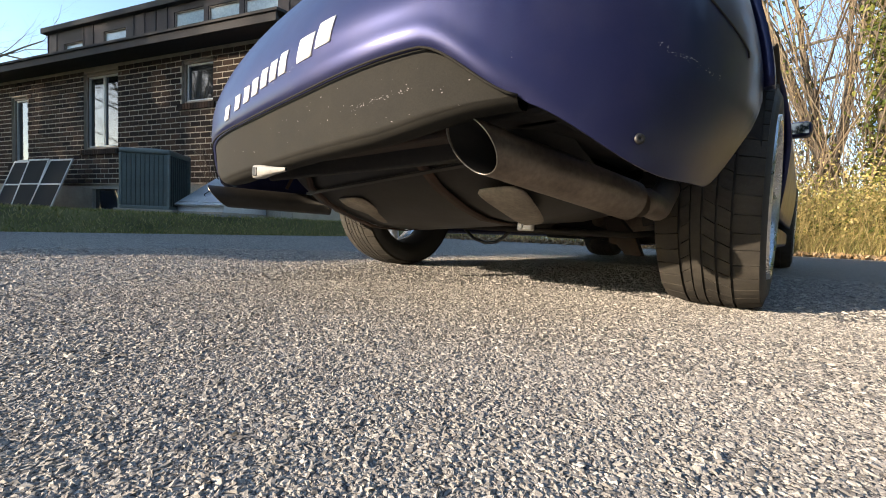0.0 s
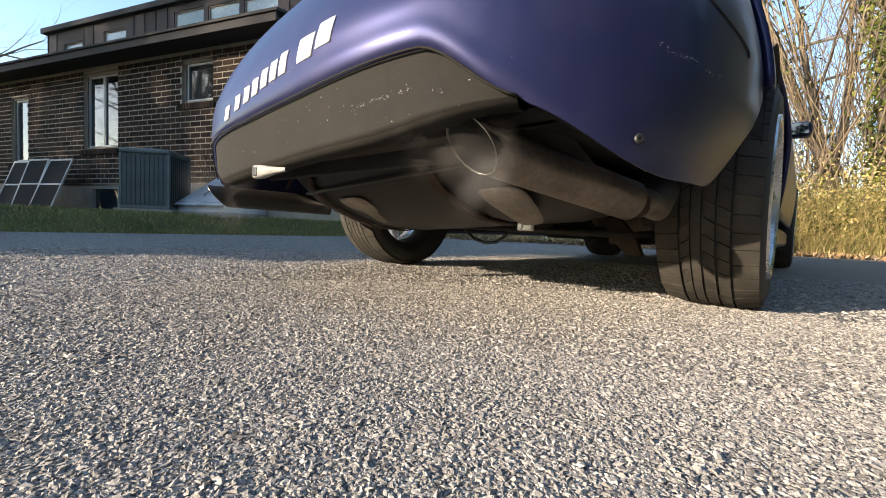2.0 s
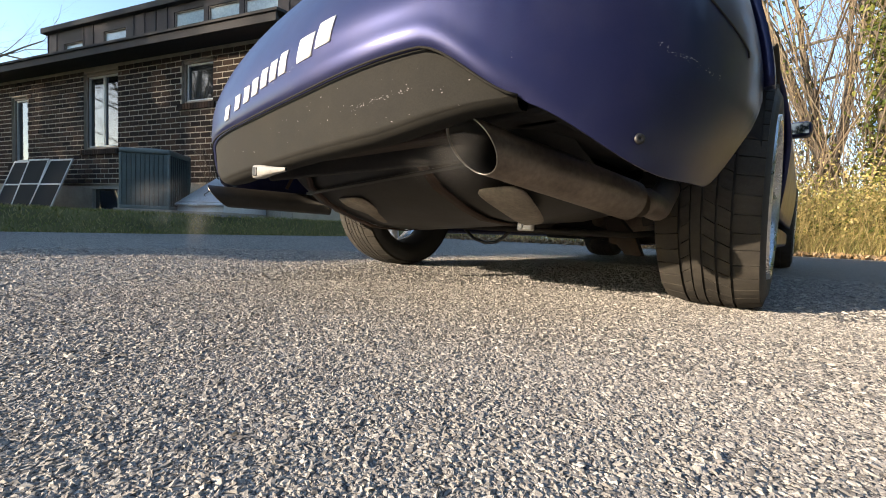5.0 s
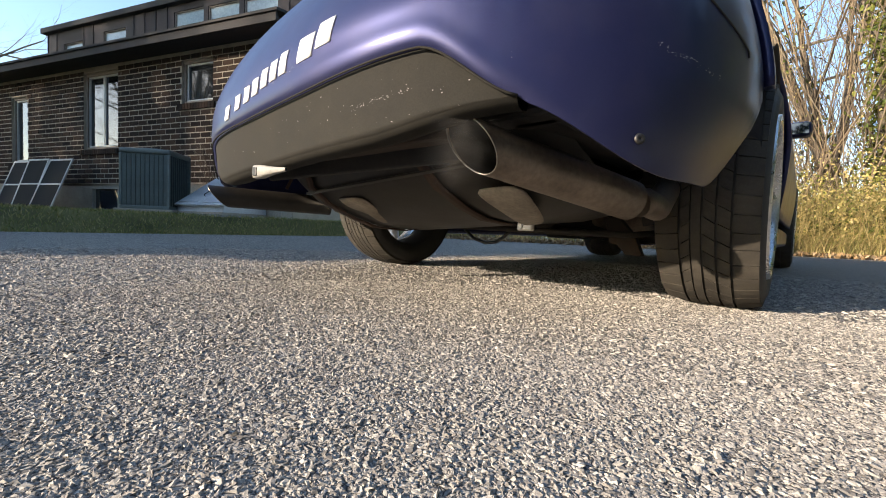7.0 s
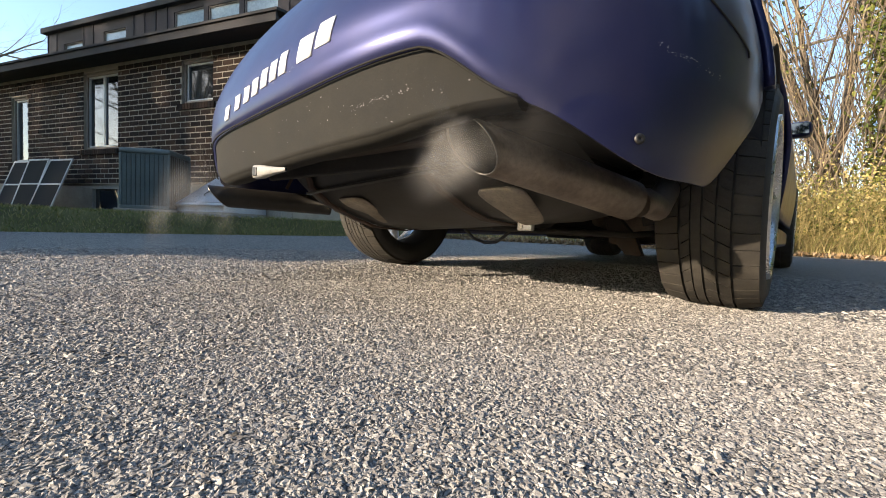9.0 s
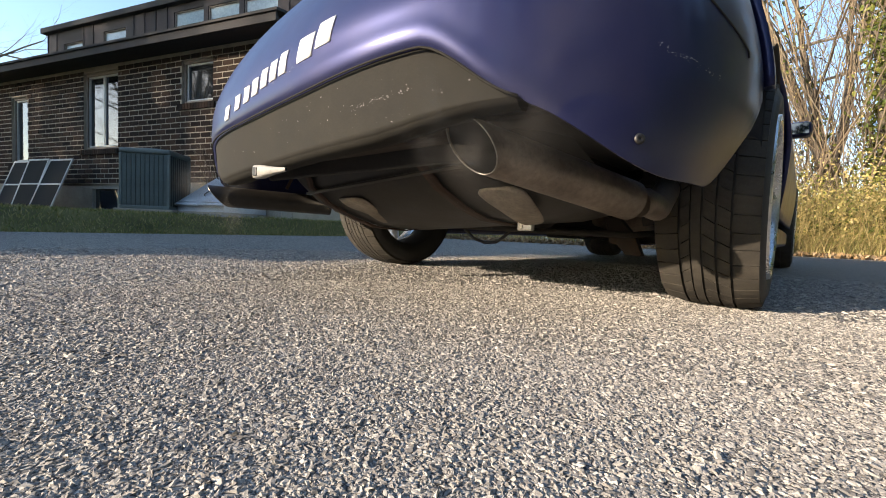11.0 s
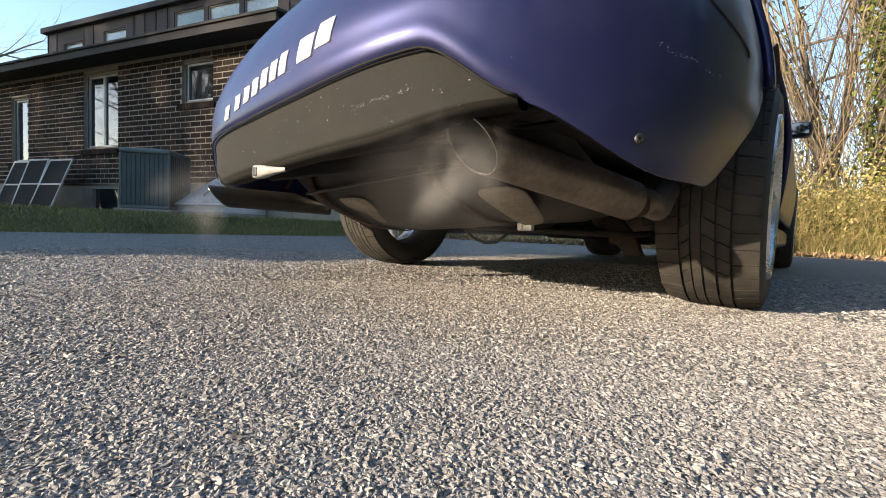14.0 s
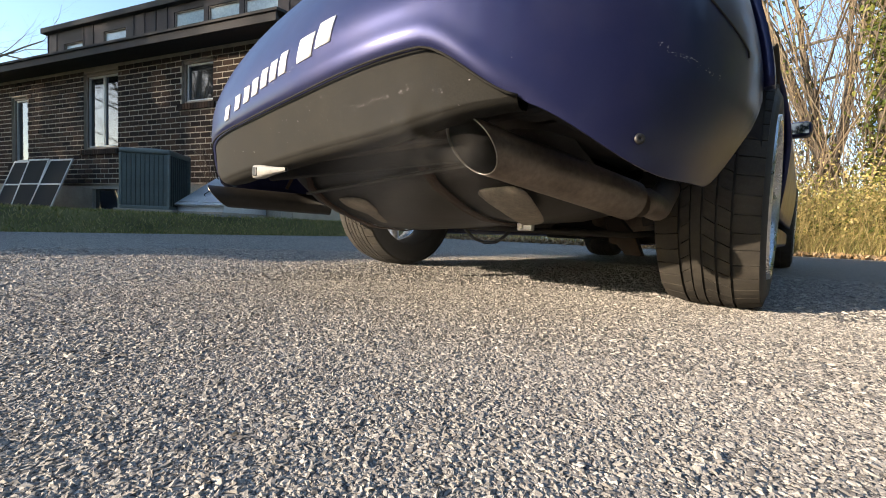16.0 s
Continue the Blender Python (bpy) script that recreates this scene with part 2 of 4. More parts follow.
def lathe(profile, steps=64, closed=False):
    """Revolves (axis, radius) pairs about the x axis."""
    bm = bmesh.new()
    rings = [[bm.verts.new((x, r * math.cos(a), r * math.sin(a))) for x, r in profile] for a in [2 * math.pi * k / steps for k in range(steps)]]
    n = len(profile)
    for i in range(steps):
        a, b = rings[i], rings[(i + 1) % steps]
        for j in range(n if closed else n - 1):
            k = (j + 1) % n
            f = bm.faces.new((a[j], a[k], b[k], b[j]))
            f.smooth = True
    bmesh.ops.recalc_face_normals(bm, faces=bm.faces)
    return bm


def smoothstep(a, b, x):
    t = min(1.0, max(0.0, (x - a) / (b - a)))
    return t * t * (3 - 2 * t)


scene.cycles.transparent_max_bounces = 40
rng = np.random.default_rng(7)


# ---- ground ----
def build_ground():
    g = grid_mesh("ground", [[(x, y, -0.03) for x in (-600, -60, 0, 60, 600)] for y in (-600, -60, 0, 60, 600)])
    tagged(part("ground", g, SOIL), "bare brown soil reaching to the horizon", "ground", kind="structure")
    road = [[(x, y, 0.0) for x in (-4.95, -2, 0, 2, 9, 30)] for y in (-40, -12, -3, 0, 3, 6.3 - 0.2, 6.6)]
    road[-1] = [(-4.95, 4.6, 0), (-2, 5.4, 0), (0, 6.1, 0), (2, 6.7, 0), (9, 9.0, 0), (30, 16.0, 0)]
    road[-2] = [(-4.95, 4.0, 0), (-2, 4.6, 0), (0, 5.0, 0), (2, 5.2, 0), (9, 6.0, 0), (30, 8.0, 0)]
    tagged(part("road", grid_mesh("road", road, smooth=False), ASPHALT), "worn grey asphalt driveway with exposed stone", "driveway", kind="structure")


def lawn_height(x, y):
    return 0.245 * smoothstep(-4.9, -5.6, x) + 0.02 * noise.noise((x * 0.9, y * 0.9, 3.0)) * smoothstep(-4.9, -5.4, x) - 0.012 * smoothstep(-5.0, -4.85, x)


def build_lawn():
    rows = [[(x, y, lawn_height(x, y)) for x in [-30, -22, -16] + [-14 + 0.4 * k for k in range(23)] + [-4.98, -4.86]] for y in [-16 + 0.5 * k for k in range(60)]]
    tagged(part("lawn", grid_mesh("lawn", rows), TURF), "lawn soil rising gently towards the house", "lawn", kind="structure")
    back = []
    for k in range(16):
        d = -0.1 + 0.55 * k
        back.append([(x, 4.62 + 0.333 * (x + 4.95) + d, -0.01 + 0.10 * smoothstep(0, 2.0, d) + 0.03 * smoothstep(0, 0.5, d) * noise.noise((x, d, 0))) for x in [-4.9 + 0.6 * j for j in range(45)]])
    tagged(part("verge", grid_mesh("verge", back), SOIL), "earth verge under the dry brush", "verge", kind="structure")


def scatter_blades(name, spots, material, label, category, low, high, lean, width, bend=0.35):
    """Thin bent blades, two segments each, in one mesh."""
    verts, faces = [], []
    for x, y, z in spots:
        h = rng.uniform(low, high)
        a = rng.uniform(0, 2 * math.pi)
        d = rng.normal(0, lean, 2) * h
        w = width * rng.uniform(0.6, 1.3)
        cx, cy = math.cos(a) * w, math.sin(a) * w
        mx, my, mz = x + d[0] * bend, y + d[1] * bend, z + h * 0.55
        k = len(verts)
        verts += [(x - cx, y - cy, z), (x + cx, y + cy, z), (mx - cx * 0.8, my - cy * 0.8, mz), (mx + cx * 0.8, my + cy * 0.8, mz), (x + d[0], y + d[1], z + h)]
        faces += [(k, k + 1, k + 3, k + 2), (k + 2, k + 3, k + 4)]
    return tagged(part(name, mesh(name, verts, faces), material), label, category, kind="stuff")


def build_grass():
    spots = []
    for _ in range(26000):
        x = -4.9 - rng.uniform(0, 1) ** 1.5 * 4.5
        y = rng.uniform(-3.0, 3.4)
        spots.append((x, y, lawn_height(x, y) - 0.005))
    scatter_blades("lawn_grass", spots, GRASS, "short green and straw-coloured lawn grass", "grass", 0.02, 0.055, 0.6, 0.004)


def stone_shape(n=6):
    """A low, chipped stone: a small top on a wider foot."""
    up = [(math.cos(a), math.sin(a)) for a in [0.2 + 2 * math.pi * k / n for k in range(n)]]
    return [(0.5 * c, 0.5 * s, 0.8) for c, s in up] + [(c, s, 0.0) for c, s in up]


def build_aggregate():
    """The stones that stand out of the worn asphalt round the car's tail, one by one."""
    verts, faces, count = [], [], 0
    for inner, outer, size, amount, n in ((0.16, 0.7, 0.0023, 66000, 5), (0.7, 1.5, 0.0029, 80000, 4), (1.5, 3.2, 0.0047, 48000, 4)):
        base = np.array(stone_shape(n))
        f0 = [tuple(range(n))] + [(i, n + i, n + (i + 1) % n, (i + 1) % n) for i in range(n)]
        rr = np.sqrt(rng.uniform(inner ** 2, outer ** 2, amount))
        aa = rng.uniform(-1.02, 1.02, amount) + radians(41.3)
        s = size * np.clip(rng.lognormal(0, 0.28, amount), 0.4, 1.7)
        p = (base[None] + rng.normal(0, 0.17, (amount, 2 * n, 3))) * np.stack([s * rng.uniform(0.7, 2.0, amount), s * rng.uniform(0.6, 1.2, amount), s * rng.uniform(0.4, 0.95, amount)], 1)[:, None]
        p[:, :, 2] += p[:, :, 0] * rng.normal(0, 0.25, (amount, 1)) + p[:, :, 1] * rng.normal(0, 0.25, (amount, 1)) - 0.001
        t = rng.uniform(0, 6.283, (amount, 1))
        q = np.stack([p[:, :, 0] * np.cos(t) - p[:, :, 1] * np.sin(t) + (0.92 - np.sin(aa) * rr)[:, None], p[:, :, 0] * np.sin(t) + p[:, :, 1] * np.cos(t) + (-1.56 + np.cos(aa) * rr)[:, None], p[:, :, 2]], 2)
        verts.append(q.reshape(-1, 3))
        for k in range(amount):
            o = count + 2 * n * k
            faces += [tuple(i + o for i in f) for f in f0]
        count += 2 * n * amount
    me = bpy.data.meshes.new("aggregate")
    me.from_pydata(np.concatenate(verts).tolist(), [], faces)
    me.update()
    tagged(part("asphalt_stones", me, STONES), "loose grey and tan stones bedded in the worn asphalt", "gravel", kind="stuff")


# ---- house ----
HOUSE = pose(-5.97, 1.76, 0, 0, 0, 20.05)
OPENINGS = [(-5.28, -4.12, 1.60, 3.22), (-2.24, -1.42, 2.36, 3.17), (-8.15, -7.45, 1.37, 2.93)]
WALL_X0, WALL_X1, BRICK_Z0, BRICK_Z1 = -12.0, 0.20, 0.86, 3.30


def solid_wall(name, x0, x1, y0, y1, z0, z1, holes, material, parent, label=""):
    """A wall with thickness and real openings, of blocks between the openings' edges."""
    xs = sorted({x0, x1, *[h[0] for h in holes], *[h[1] for h in holes]})
    zs = sorted({z0, z1, *[h[2] for h in holes], *[h[3] for h in holes]})
    bm = bmesh.new()
    for a, b in zip(xs, xs[1:]):
        for c, d in zip(zs, zs[1:]):
            if not any(h[0] <= a and b <= h[1] and h[2] <= c and d <= h[3] for h in holes):
                box(a, b, y0, y1, c, d, bm=bm)
    bmesh.ops.remove_doubles(bm, verts=bm.verts, dist=1e-5)
    return part(name, bm, material, parent, label)


def window(parent, x0, x1, z0, z1, sashes, y=0.0, frame_w=0.055, recess=0.05, rail=0.035, glass=None):
    w = new("window")
    w.parent = parent
    w.matrix_basis = pose(0, y, 0)
    for a, b, c, d in ((x0, x1, z1 - frame_w, z1), (x0, x1, z0, z0 + frame_w), (x0, x0 + frame_w, z0 + frame_w, z1 - frame_w), (x1 - frame_w, x1, z0 + frame_w, z1 - frame_w)):
        part("window_frame", box(a, b, -0.02, 0.09, c, d, 0.006), FRAME, w)
    step = (x1 - x0 - 2 * frame_w) / sashes
    for i in range(sashes):
        a = x0 + frame_w + i * step
        s = rail
        bm = bmesh.new()
        for q in ((a, a + s, z0 + frame_w, z1 - frame_w), (a + step - s, a + step, z0 + frame_w, z1 - frame_w), (a + s, a + step - s, z0 + frame_w, z0 + frame_w + s), (a + s, a + step - s, z1 - frame_w - s, z1 - frame_w)):
            box(q[0], q[1], 0.008, 0.06, q[2], q[3], 0.004, bm=bm)
        part("sash", bm, GREYFRAME, w)
        part("pane", box(a + s - 0.005, a + step - s + 0.005, recess - 0.012, recess, z0 + frame_w + s - 0.005, z1 - frame_w - s + 0.005), glass or GLASS, w)
    return w


def build_house():
    h = thing("house", "two-level dark brick house with dark siding above", "house", HOUSE)
    wall = solid_wall("wall", WALL_X0, WALL_X1, -0.003, 0.30, BRICK_Z0, BRICK_Z1 + 0.2, OPENINGS, MORTAR, h, "dark brown brick wall with pale mortar")
    solid_wall("foundation", WALL_X0, WALL_X1 - 0.01, 0.03, 0.32, -0.1, BRICK_Z0 - 0.002, [(-5.06, -4.2, 0.32, 0.76)], CONCRETE, h, "bare concrete foundation")
    part("side_wall", box(WALL_X1 - 0.3, WALL_X1, 0.302, 8.0, -0.1, 3.6), MORTAR, h)
    part("side_wall", box(WALL_X0, WALL_X0 + 0.3, 0.302, 8.0, -0.1, 3.6), MORTAR, h)
    part("back_wall", box(WALL_X0, WALL_X1, 8.002, 8.3, -0.1, 3.6), MORTAR, h)
    part("basement_window", box(-5.06, -4.2, 0.10, 0.13, 0.32, 0.76), GLASS, h, "dark basement window")
    # eaves
    part("soffit", box(WALL_X0 - 0.4, WALL_X1 + 0.3, -0.46, -0.004, 3.335, 3.365), SIDING, h)
    part("eave_board", box(WALL_X0 - 0.4, WALL_X1 + 0.3, -0.50, -0.462, 3.29, 3.46, 0.006), SHINGLE, h)
    rows = [[(x, y, z) for x in (WALL_X0 - 0.45, WALL_X1 + 0.35)] for y, z in ((-0.54, 3.465), (1.19, 3.74))]
    thicken(part("lower_roof", grid_mesh("lower_roof", rows, smooth=False), SHINGLE, h, "low dark shingle roof"), 0.04, 1)
    # set-back upper level
    ups = [(-8.46, -7.66, 4.33, 4.76), (-6.78, -5.90, 4.42, 4.86), (-4.18, -3.22, 4.42, 4.95), (-3.08, -2.16, 4.42, 4.92), (-2.02, -1.1, 4.42, 4.90)]
    solid_wall("upper_wall", -9.25, 0.4, 1.2, 1.4, 3.6, 5.12, ups, SIDING, h, "dark stained timber siding")
    part("upper_end_wall", box(-9.25, -9.05, 1.402, 7.5, 3.6, 5.12), SIDING, h)
    part("upper_end_wall", box(0.2, 0.4, 1.402, 7.5, 3.6, 5.12), SIDING, h)
    part("upper_roof", box(-9.33, 0.75, 1.08, 7.9, 5.10, 5.24, 0.01), SHINGLE, h, "flat dark roof edge")
    part("flat_roof", box(WALL_X0, WALL_X1, 1.31, 8.2, 3.55, 3.72), SHINGLE, h)
    for i in range(24):
        x = -9.2 + 0.4 * i
        if not any(a - 0.05 < x < b + 0.05 for a, b, _, _ in ups):
            part("batten", box(x - 0.015, x + 0.015, 1.182, 1.199, 3.95, 5.1), SIDING, h)
    for q in ups:
        window(h, *q, 1, 1.24, 0.025, 0.03, 0.018, SKYPANE)
    for q, n in zip(OPENINGS, (2, 1, 1)):
        window(h, *q, n, 0.06)
        s = new("window_sill", None)
        s.parent = h
        n_b = int((q[1] - q[0] + 0.16) / 0.075)
        for k in range(n_b):
            x = q[0] - 0.08 + 0.075 * k
            part("sill_brick", box(x, x + 0.066, -0.045, 0.012, q[2] - 0.115, q[2] - 0.006), BRICK, s)
    return h, wall


def build_bricks(wall):
    """Running bond; the stretch around the near window in single bricks, the rest in one mesh."""
    L, H, J = 0.250, 0.084, 0.0205
    shared = mesh("brick", [(x, y, z) for x in (0, L) for y in (-0.009, 0.004) for z in (0, H)], [(0, 1, 3, 2), (4, 6, 7, 5), (0, 4, 5, 1), (2, 3, 7, 6), (0, 2, 6, 4), (1, 5, 7, 3)])
    shared.materials.append(BRICK)
    verts, faces = [], []
    single = 0
    for r in range(int((BRICK_Z1 - BRICK_Z0) / (H + J))):
        z = BRICK_Z0 + r * (H + J) + J
        x = WALL_X0 + (0.5 * (L + J) if r % 2 else 0)
        while x + L < WALL_X1:
            spans = [(x, x + L)]
            for a, b, c, d in OPENINGS:
                if z + H > c - 0.06 and z < d - 0.04:
                    cut = []
                    for p, q in spans:
                        if q <= a or p >= b:
                            cut.append((p, q))
                        else:
                            if a - p > 0.03:
                                cut.append((p, a - 0.003))
                            if q - b > 0.03:
                                cut.append((b + 0.003, q))
                    spans = cut
            for p, q in spans:
                proud = rng.uniform(-0.003, 0.003)
                if q - p > L - 0.001 and -4.1 < p < -1.1 and 1.55 < z < 3.0 and single < 300:
                    part("brick", shared, BRICK, wall, at=pose(p, proud, z))
                    single += 1
                else:
                    k = len(verts)
                    verts += [(xx, yy + proud, zz) for xx in (p, q) for yy in (-0.009, 0.004) for zz in (z, z + H)]
                    faces += [tuple(i + k for i in f) for f in ((0, 1, 3, 2), (4, 6, 7, 5), (0, 4, 5, 1), (2, 3, 7, 6), (0, 2, 6, 4), (1, 5, 7, 3))]
            x += L + J
    tagged(part("brickwork", mesh("brickwork", verts, faces), BRICKS, wall), kind="stuff")


# ---- things by the house ----
def build_ac():
    t = thing("air_conditioner", "green-grey louvred outdoor air conditioner on a pad by the wall", "air conditioner", HOUSE @ pose(-1.50, -0.95, 0.275, 0, 0, 30))
    t.scale = (0.79, 0.79, 0.90)
    part("pad", box(-0.52, 0.52, -0.52, 0.52, -0.12, 0.05, 0.01), CONCRETE, t, "thin concrete pad")
    part("coil", box(-0.415, 0.415, -0.415, 0.415, 0.06, 1.02), COIL, t, "dark green-grey coil behind the louvres")
    part("base_tray", box(-0.45, 0.45, -0.45, 0.45, 0.05, 0.11, 0.015), ACMETAL, t)
    part("top_cover", box(-0.46, 0.46, -0.46, 0.46, 1.0, 1.09, 0.03), ACMETAL, t)
    part("fan_guard", lathe([(0, 0.36), (0.02, 0.36), (0.03, 0.32), (0.02, 0.1), (0.02, 0.02)], 32), ACMETAL, t, at=pose(0, 0, 1.085, 0, -90, 0))
    for x in (-0.43, 0.43):
        for y in (-0.43, 0.43):
            part("corner_post", box(x - 0.025, x + 0.025, y - 0.025, y + 0.025, 0.11, 1.0, 0.008), ACMETAL, t)
    slat = tidy(mesh("louvre", [(x, y, z) for x in (-0.029, 0.029) for y in (-0.006, 0.006) for z in (0.11, 1.0)], [(0, 1, 3, 2), (4, 6, 7, 5), (0, 4, 5, 1), (2, 3, 7, 6), (0, 2, 6, 4), (1, 5, 7, 3)]))
    slat.materials.append(ACMETAL)
    for i in range(10):
        part("louvre", slat, ACMETAL, t, at=pose(-0.37 + 0.0822 * i, -0.43, 0, 0, 0, 24))
        part("louvre", slat, ACMETAL, t, at=pose(0.43, -0.37 + 0.0822 * i, 0, 0, 0, 114))


def build_bulkhead():
    m = HOUSE @ pose(-0.50, -0.02, 0.31)
    t = thing("cellar_door", "pale grey sloping steel cellar door against the wall", "cellar door", m)
    side = [(0, 0.0, 0), (0, -0.85, 0), (0, -0.85, 0.10), (0, 0.0, 0.66)]
    for x in (-0.62, 0.36):
        v = [(x + d, p[1], p[2]) for d in (0, 0.04) for p in side]
        part("cheek", tidy(mesh("cheek", v, [(0, 1, 2, 3), (7, 6, 5, 4), (0, 4, 5, 1), (1, 5, 6, 2), (2, 6, 7, 3), (3, 7, 4, 0)])), BULKHEAD, t)
    a = math.degrees(math.atan2(0.56, 0.85))
    for x in (-0.64, -0.11):
        leaf = part("door_leaf", box(0, 0.52, -1.06, 0, 0, 0.035, 0.008), BULKHEAD, t, at=pose(x, 0.0, 0.67, a, 0, 0))
        part("rib", box(0.05, 0.47, -1.00, -0.95, 0.036, 0.05), BULKHEAD, leaf)
        part("handle", tube([(0.44, -0.8, 0.03), (0.44, -0.8, 0.07), (0.44, -0.65, 0.07), (0.44, -0.65, 0.03)], 0.008, 8), SEAM, leaf)
    part("front_panel", box(-0.60, 0.38, -0.85, -0.81, 0, 0.115), BULKHEAD, t)
    part("footing", box(-0.66, 0.40, -0.88, 0, -0.14, 0.004), CONCRETE, t)


def build_screens():
    for i, (x, w, lean) in enumerate(((-7.2, 0.78, 19), (-6.4, 0.76, 17), (-5.62, 0.80, 20))):
        m = HOUSE @ pose(x, -0.72 - 0.05 * i, 0.235, -lean, 0, 0)
        t = thing("window_screen", "grey aluminium framed window screen leaning on the wall", "window screen", m, "window screens leaning on the house")
        for q in ((0, 0.035, 0, 1.16), (w - 0.035, w, 0, 1.16), (0.035, w - 0.035, 0, 0.035), (0.035, w - 0.035, 1.125, 1.16), (0.035, w - 0.035, 0.57, 0.60)):
            part("rail", box(q[0], q[1], -0.012, 0.012, q[2], q[3], 0.003), GREYFRAME, t)
        part("mesh_panel", box(0.03, w - 0.03, -0.003, 0.003, 0.03, 1.13), SCREEN, t)


def build_vine():
    t = thing("dead_vine", "thin dead vine stems climbing the brick wall", "vine", HOUSE @ pose(-1.3, -0.03, 0.75))
    for k in range(7):
        p, path = Vector((rng.uniform(-0.35, 0.25), -0.01, 0)), []
        for j in range(9):
            path.append(p.copy())
            p = p + Vector((rng.normal(-0.03, 0.05), rng.uniform(-0.015, 0.012), rng.uniform(0.06, 0.14)))
        part("stem", tube(path, [0.007 - 0.0006 * j for j in range(9)], 5), TWIG, t)


def build_wall_gravel():
    verts, faces = [], []
    base = stone_shape()
    n = len(base) // 2
    f0 = [tuple(range(n))] + [(i, n + i, n + (i + 1) % n, (i + 1) % n) for i in range(n)]
    for _ in range(1500):
        p = HOUSE @ Vector((rng.uniform(-3.0, 0.1), rng.uniform(-1.05, -0.2), 0))
        s = rng.uniform(0.015, 0.04)
        k = len(verts)
        verts += [(p.x + v[0] * s, p.y + v[1] * s, lawn_height(p.x, p.y) + v[2] * s) for v in base]
        faces += [tuple(i + k for i in f) for f in f0]
    tagged(part("border_gravel", mesh("border_gravel", verts, faces), PEBBLE), "pale gravel bed along the house wall", "gravel", kind="stuff")


build_ground()
build_lawn()
house, brick_wall = build_house()
build_ac()
build_bulkhead()
build_screens()


# ---- the car ----
LEAN = 0.07  # the body sits lower on its left side
ARCH_R, AXLE_Z, BASE = 0.352, 0.325, 2.57


def leaned(p):
    return (p[0], p[1], p[2] + LEAN * p[0])


def waist(z):
    """How far the rear cover is drawn in at a height."""
    if z < 0.53:
        return 1.0 - 0.20 * (0.53 - z) ** 1.4
    return 1.0 - 1.5 * (z - 0.53) ** 1.6


def cover(s, z, out=0.0):
    """A point of the rear cover: s from -90 (left arch) to 90 (right arch) degrees, z the height."""
    a = radians(s)
    k = waist(z)
    e = 2 / 3.0
    w = 0.832 - 0.5 * max(0, z - 0.5) ** 1.6 - 0.35 * max(0.0, 0.40 - z) * abs(math.sin(a)) ** 6
    x = w * math.copysign(abs(math.sin(a)) ** e, a)
    y = -0.36 - (0.77 * k) * abs(math.cos(a)) ** e
    n = Vector((math.copysign(abs(x / 0.83) ** 2, x), -abs((y + 0.36) / 0.77) ** 2, 0)).normalized()
    return Vector((x + n.x * out, y + n.y * out, z))


def cover_x(s):
    return 0.832 * math.copysign(abs(math.sin(radians(s))) ** (2 / 3), s)


def insert_top(x):
    """Upper edge of the grey insert; past its corner it runs down to the lower edge."""
    if x < 0:
        return 0.455 + 0.007 * smoothstep(0.1, 0.4, -x) - 0.085 * smoothstep(0.47, 0.60, -x)
    return 0.455 + 0.007 * smoothstep(0.1, 0.4, x) - 0.098 * smoothstep(0.43, 0.60, x)


def low_edge(x):
    """Lower edge of the painted cover outside the insert."""
    if x < 0:
        return 0.372 - 0.03 * smoothstep(0.555, 0.785, -x)
    return 0.366 - 0.120 * smoothstep(0.555, 0.785, x)


def ridge(d):
    """The rolled edge of the painted cover: tucked in at its rim, proud a little above it."""
    return 0.0030 * math.exp(-((d - 0.028) / 0.018) ** 2) - 0.005 * math.exp(-(d / 0.008) ** 2)


def strip(name, ss, lo, hi, n, out=0.0, rolled=False):
    rows = []
    for i in range(n + 1):
        row = []
        for s in ss:
            x = cover_x(s)
            f = (i / n) ** 1.6 if rolled else i / n
            z = lo(x) + (hi(x) - lo(x)) * f
            push = out + (ridge(z - lo(x)) * smoothstep(0.68, 0.5, abs(x)) if rolled else 0.0)
            z += 0.22 * max(0.0, (abs(s) - 76) / 14) ** 2 * (1 - f)
            row.append(leaned(cover(s, z, push)))
        rows.append(row)
    return grid_mesh(name, rows)


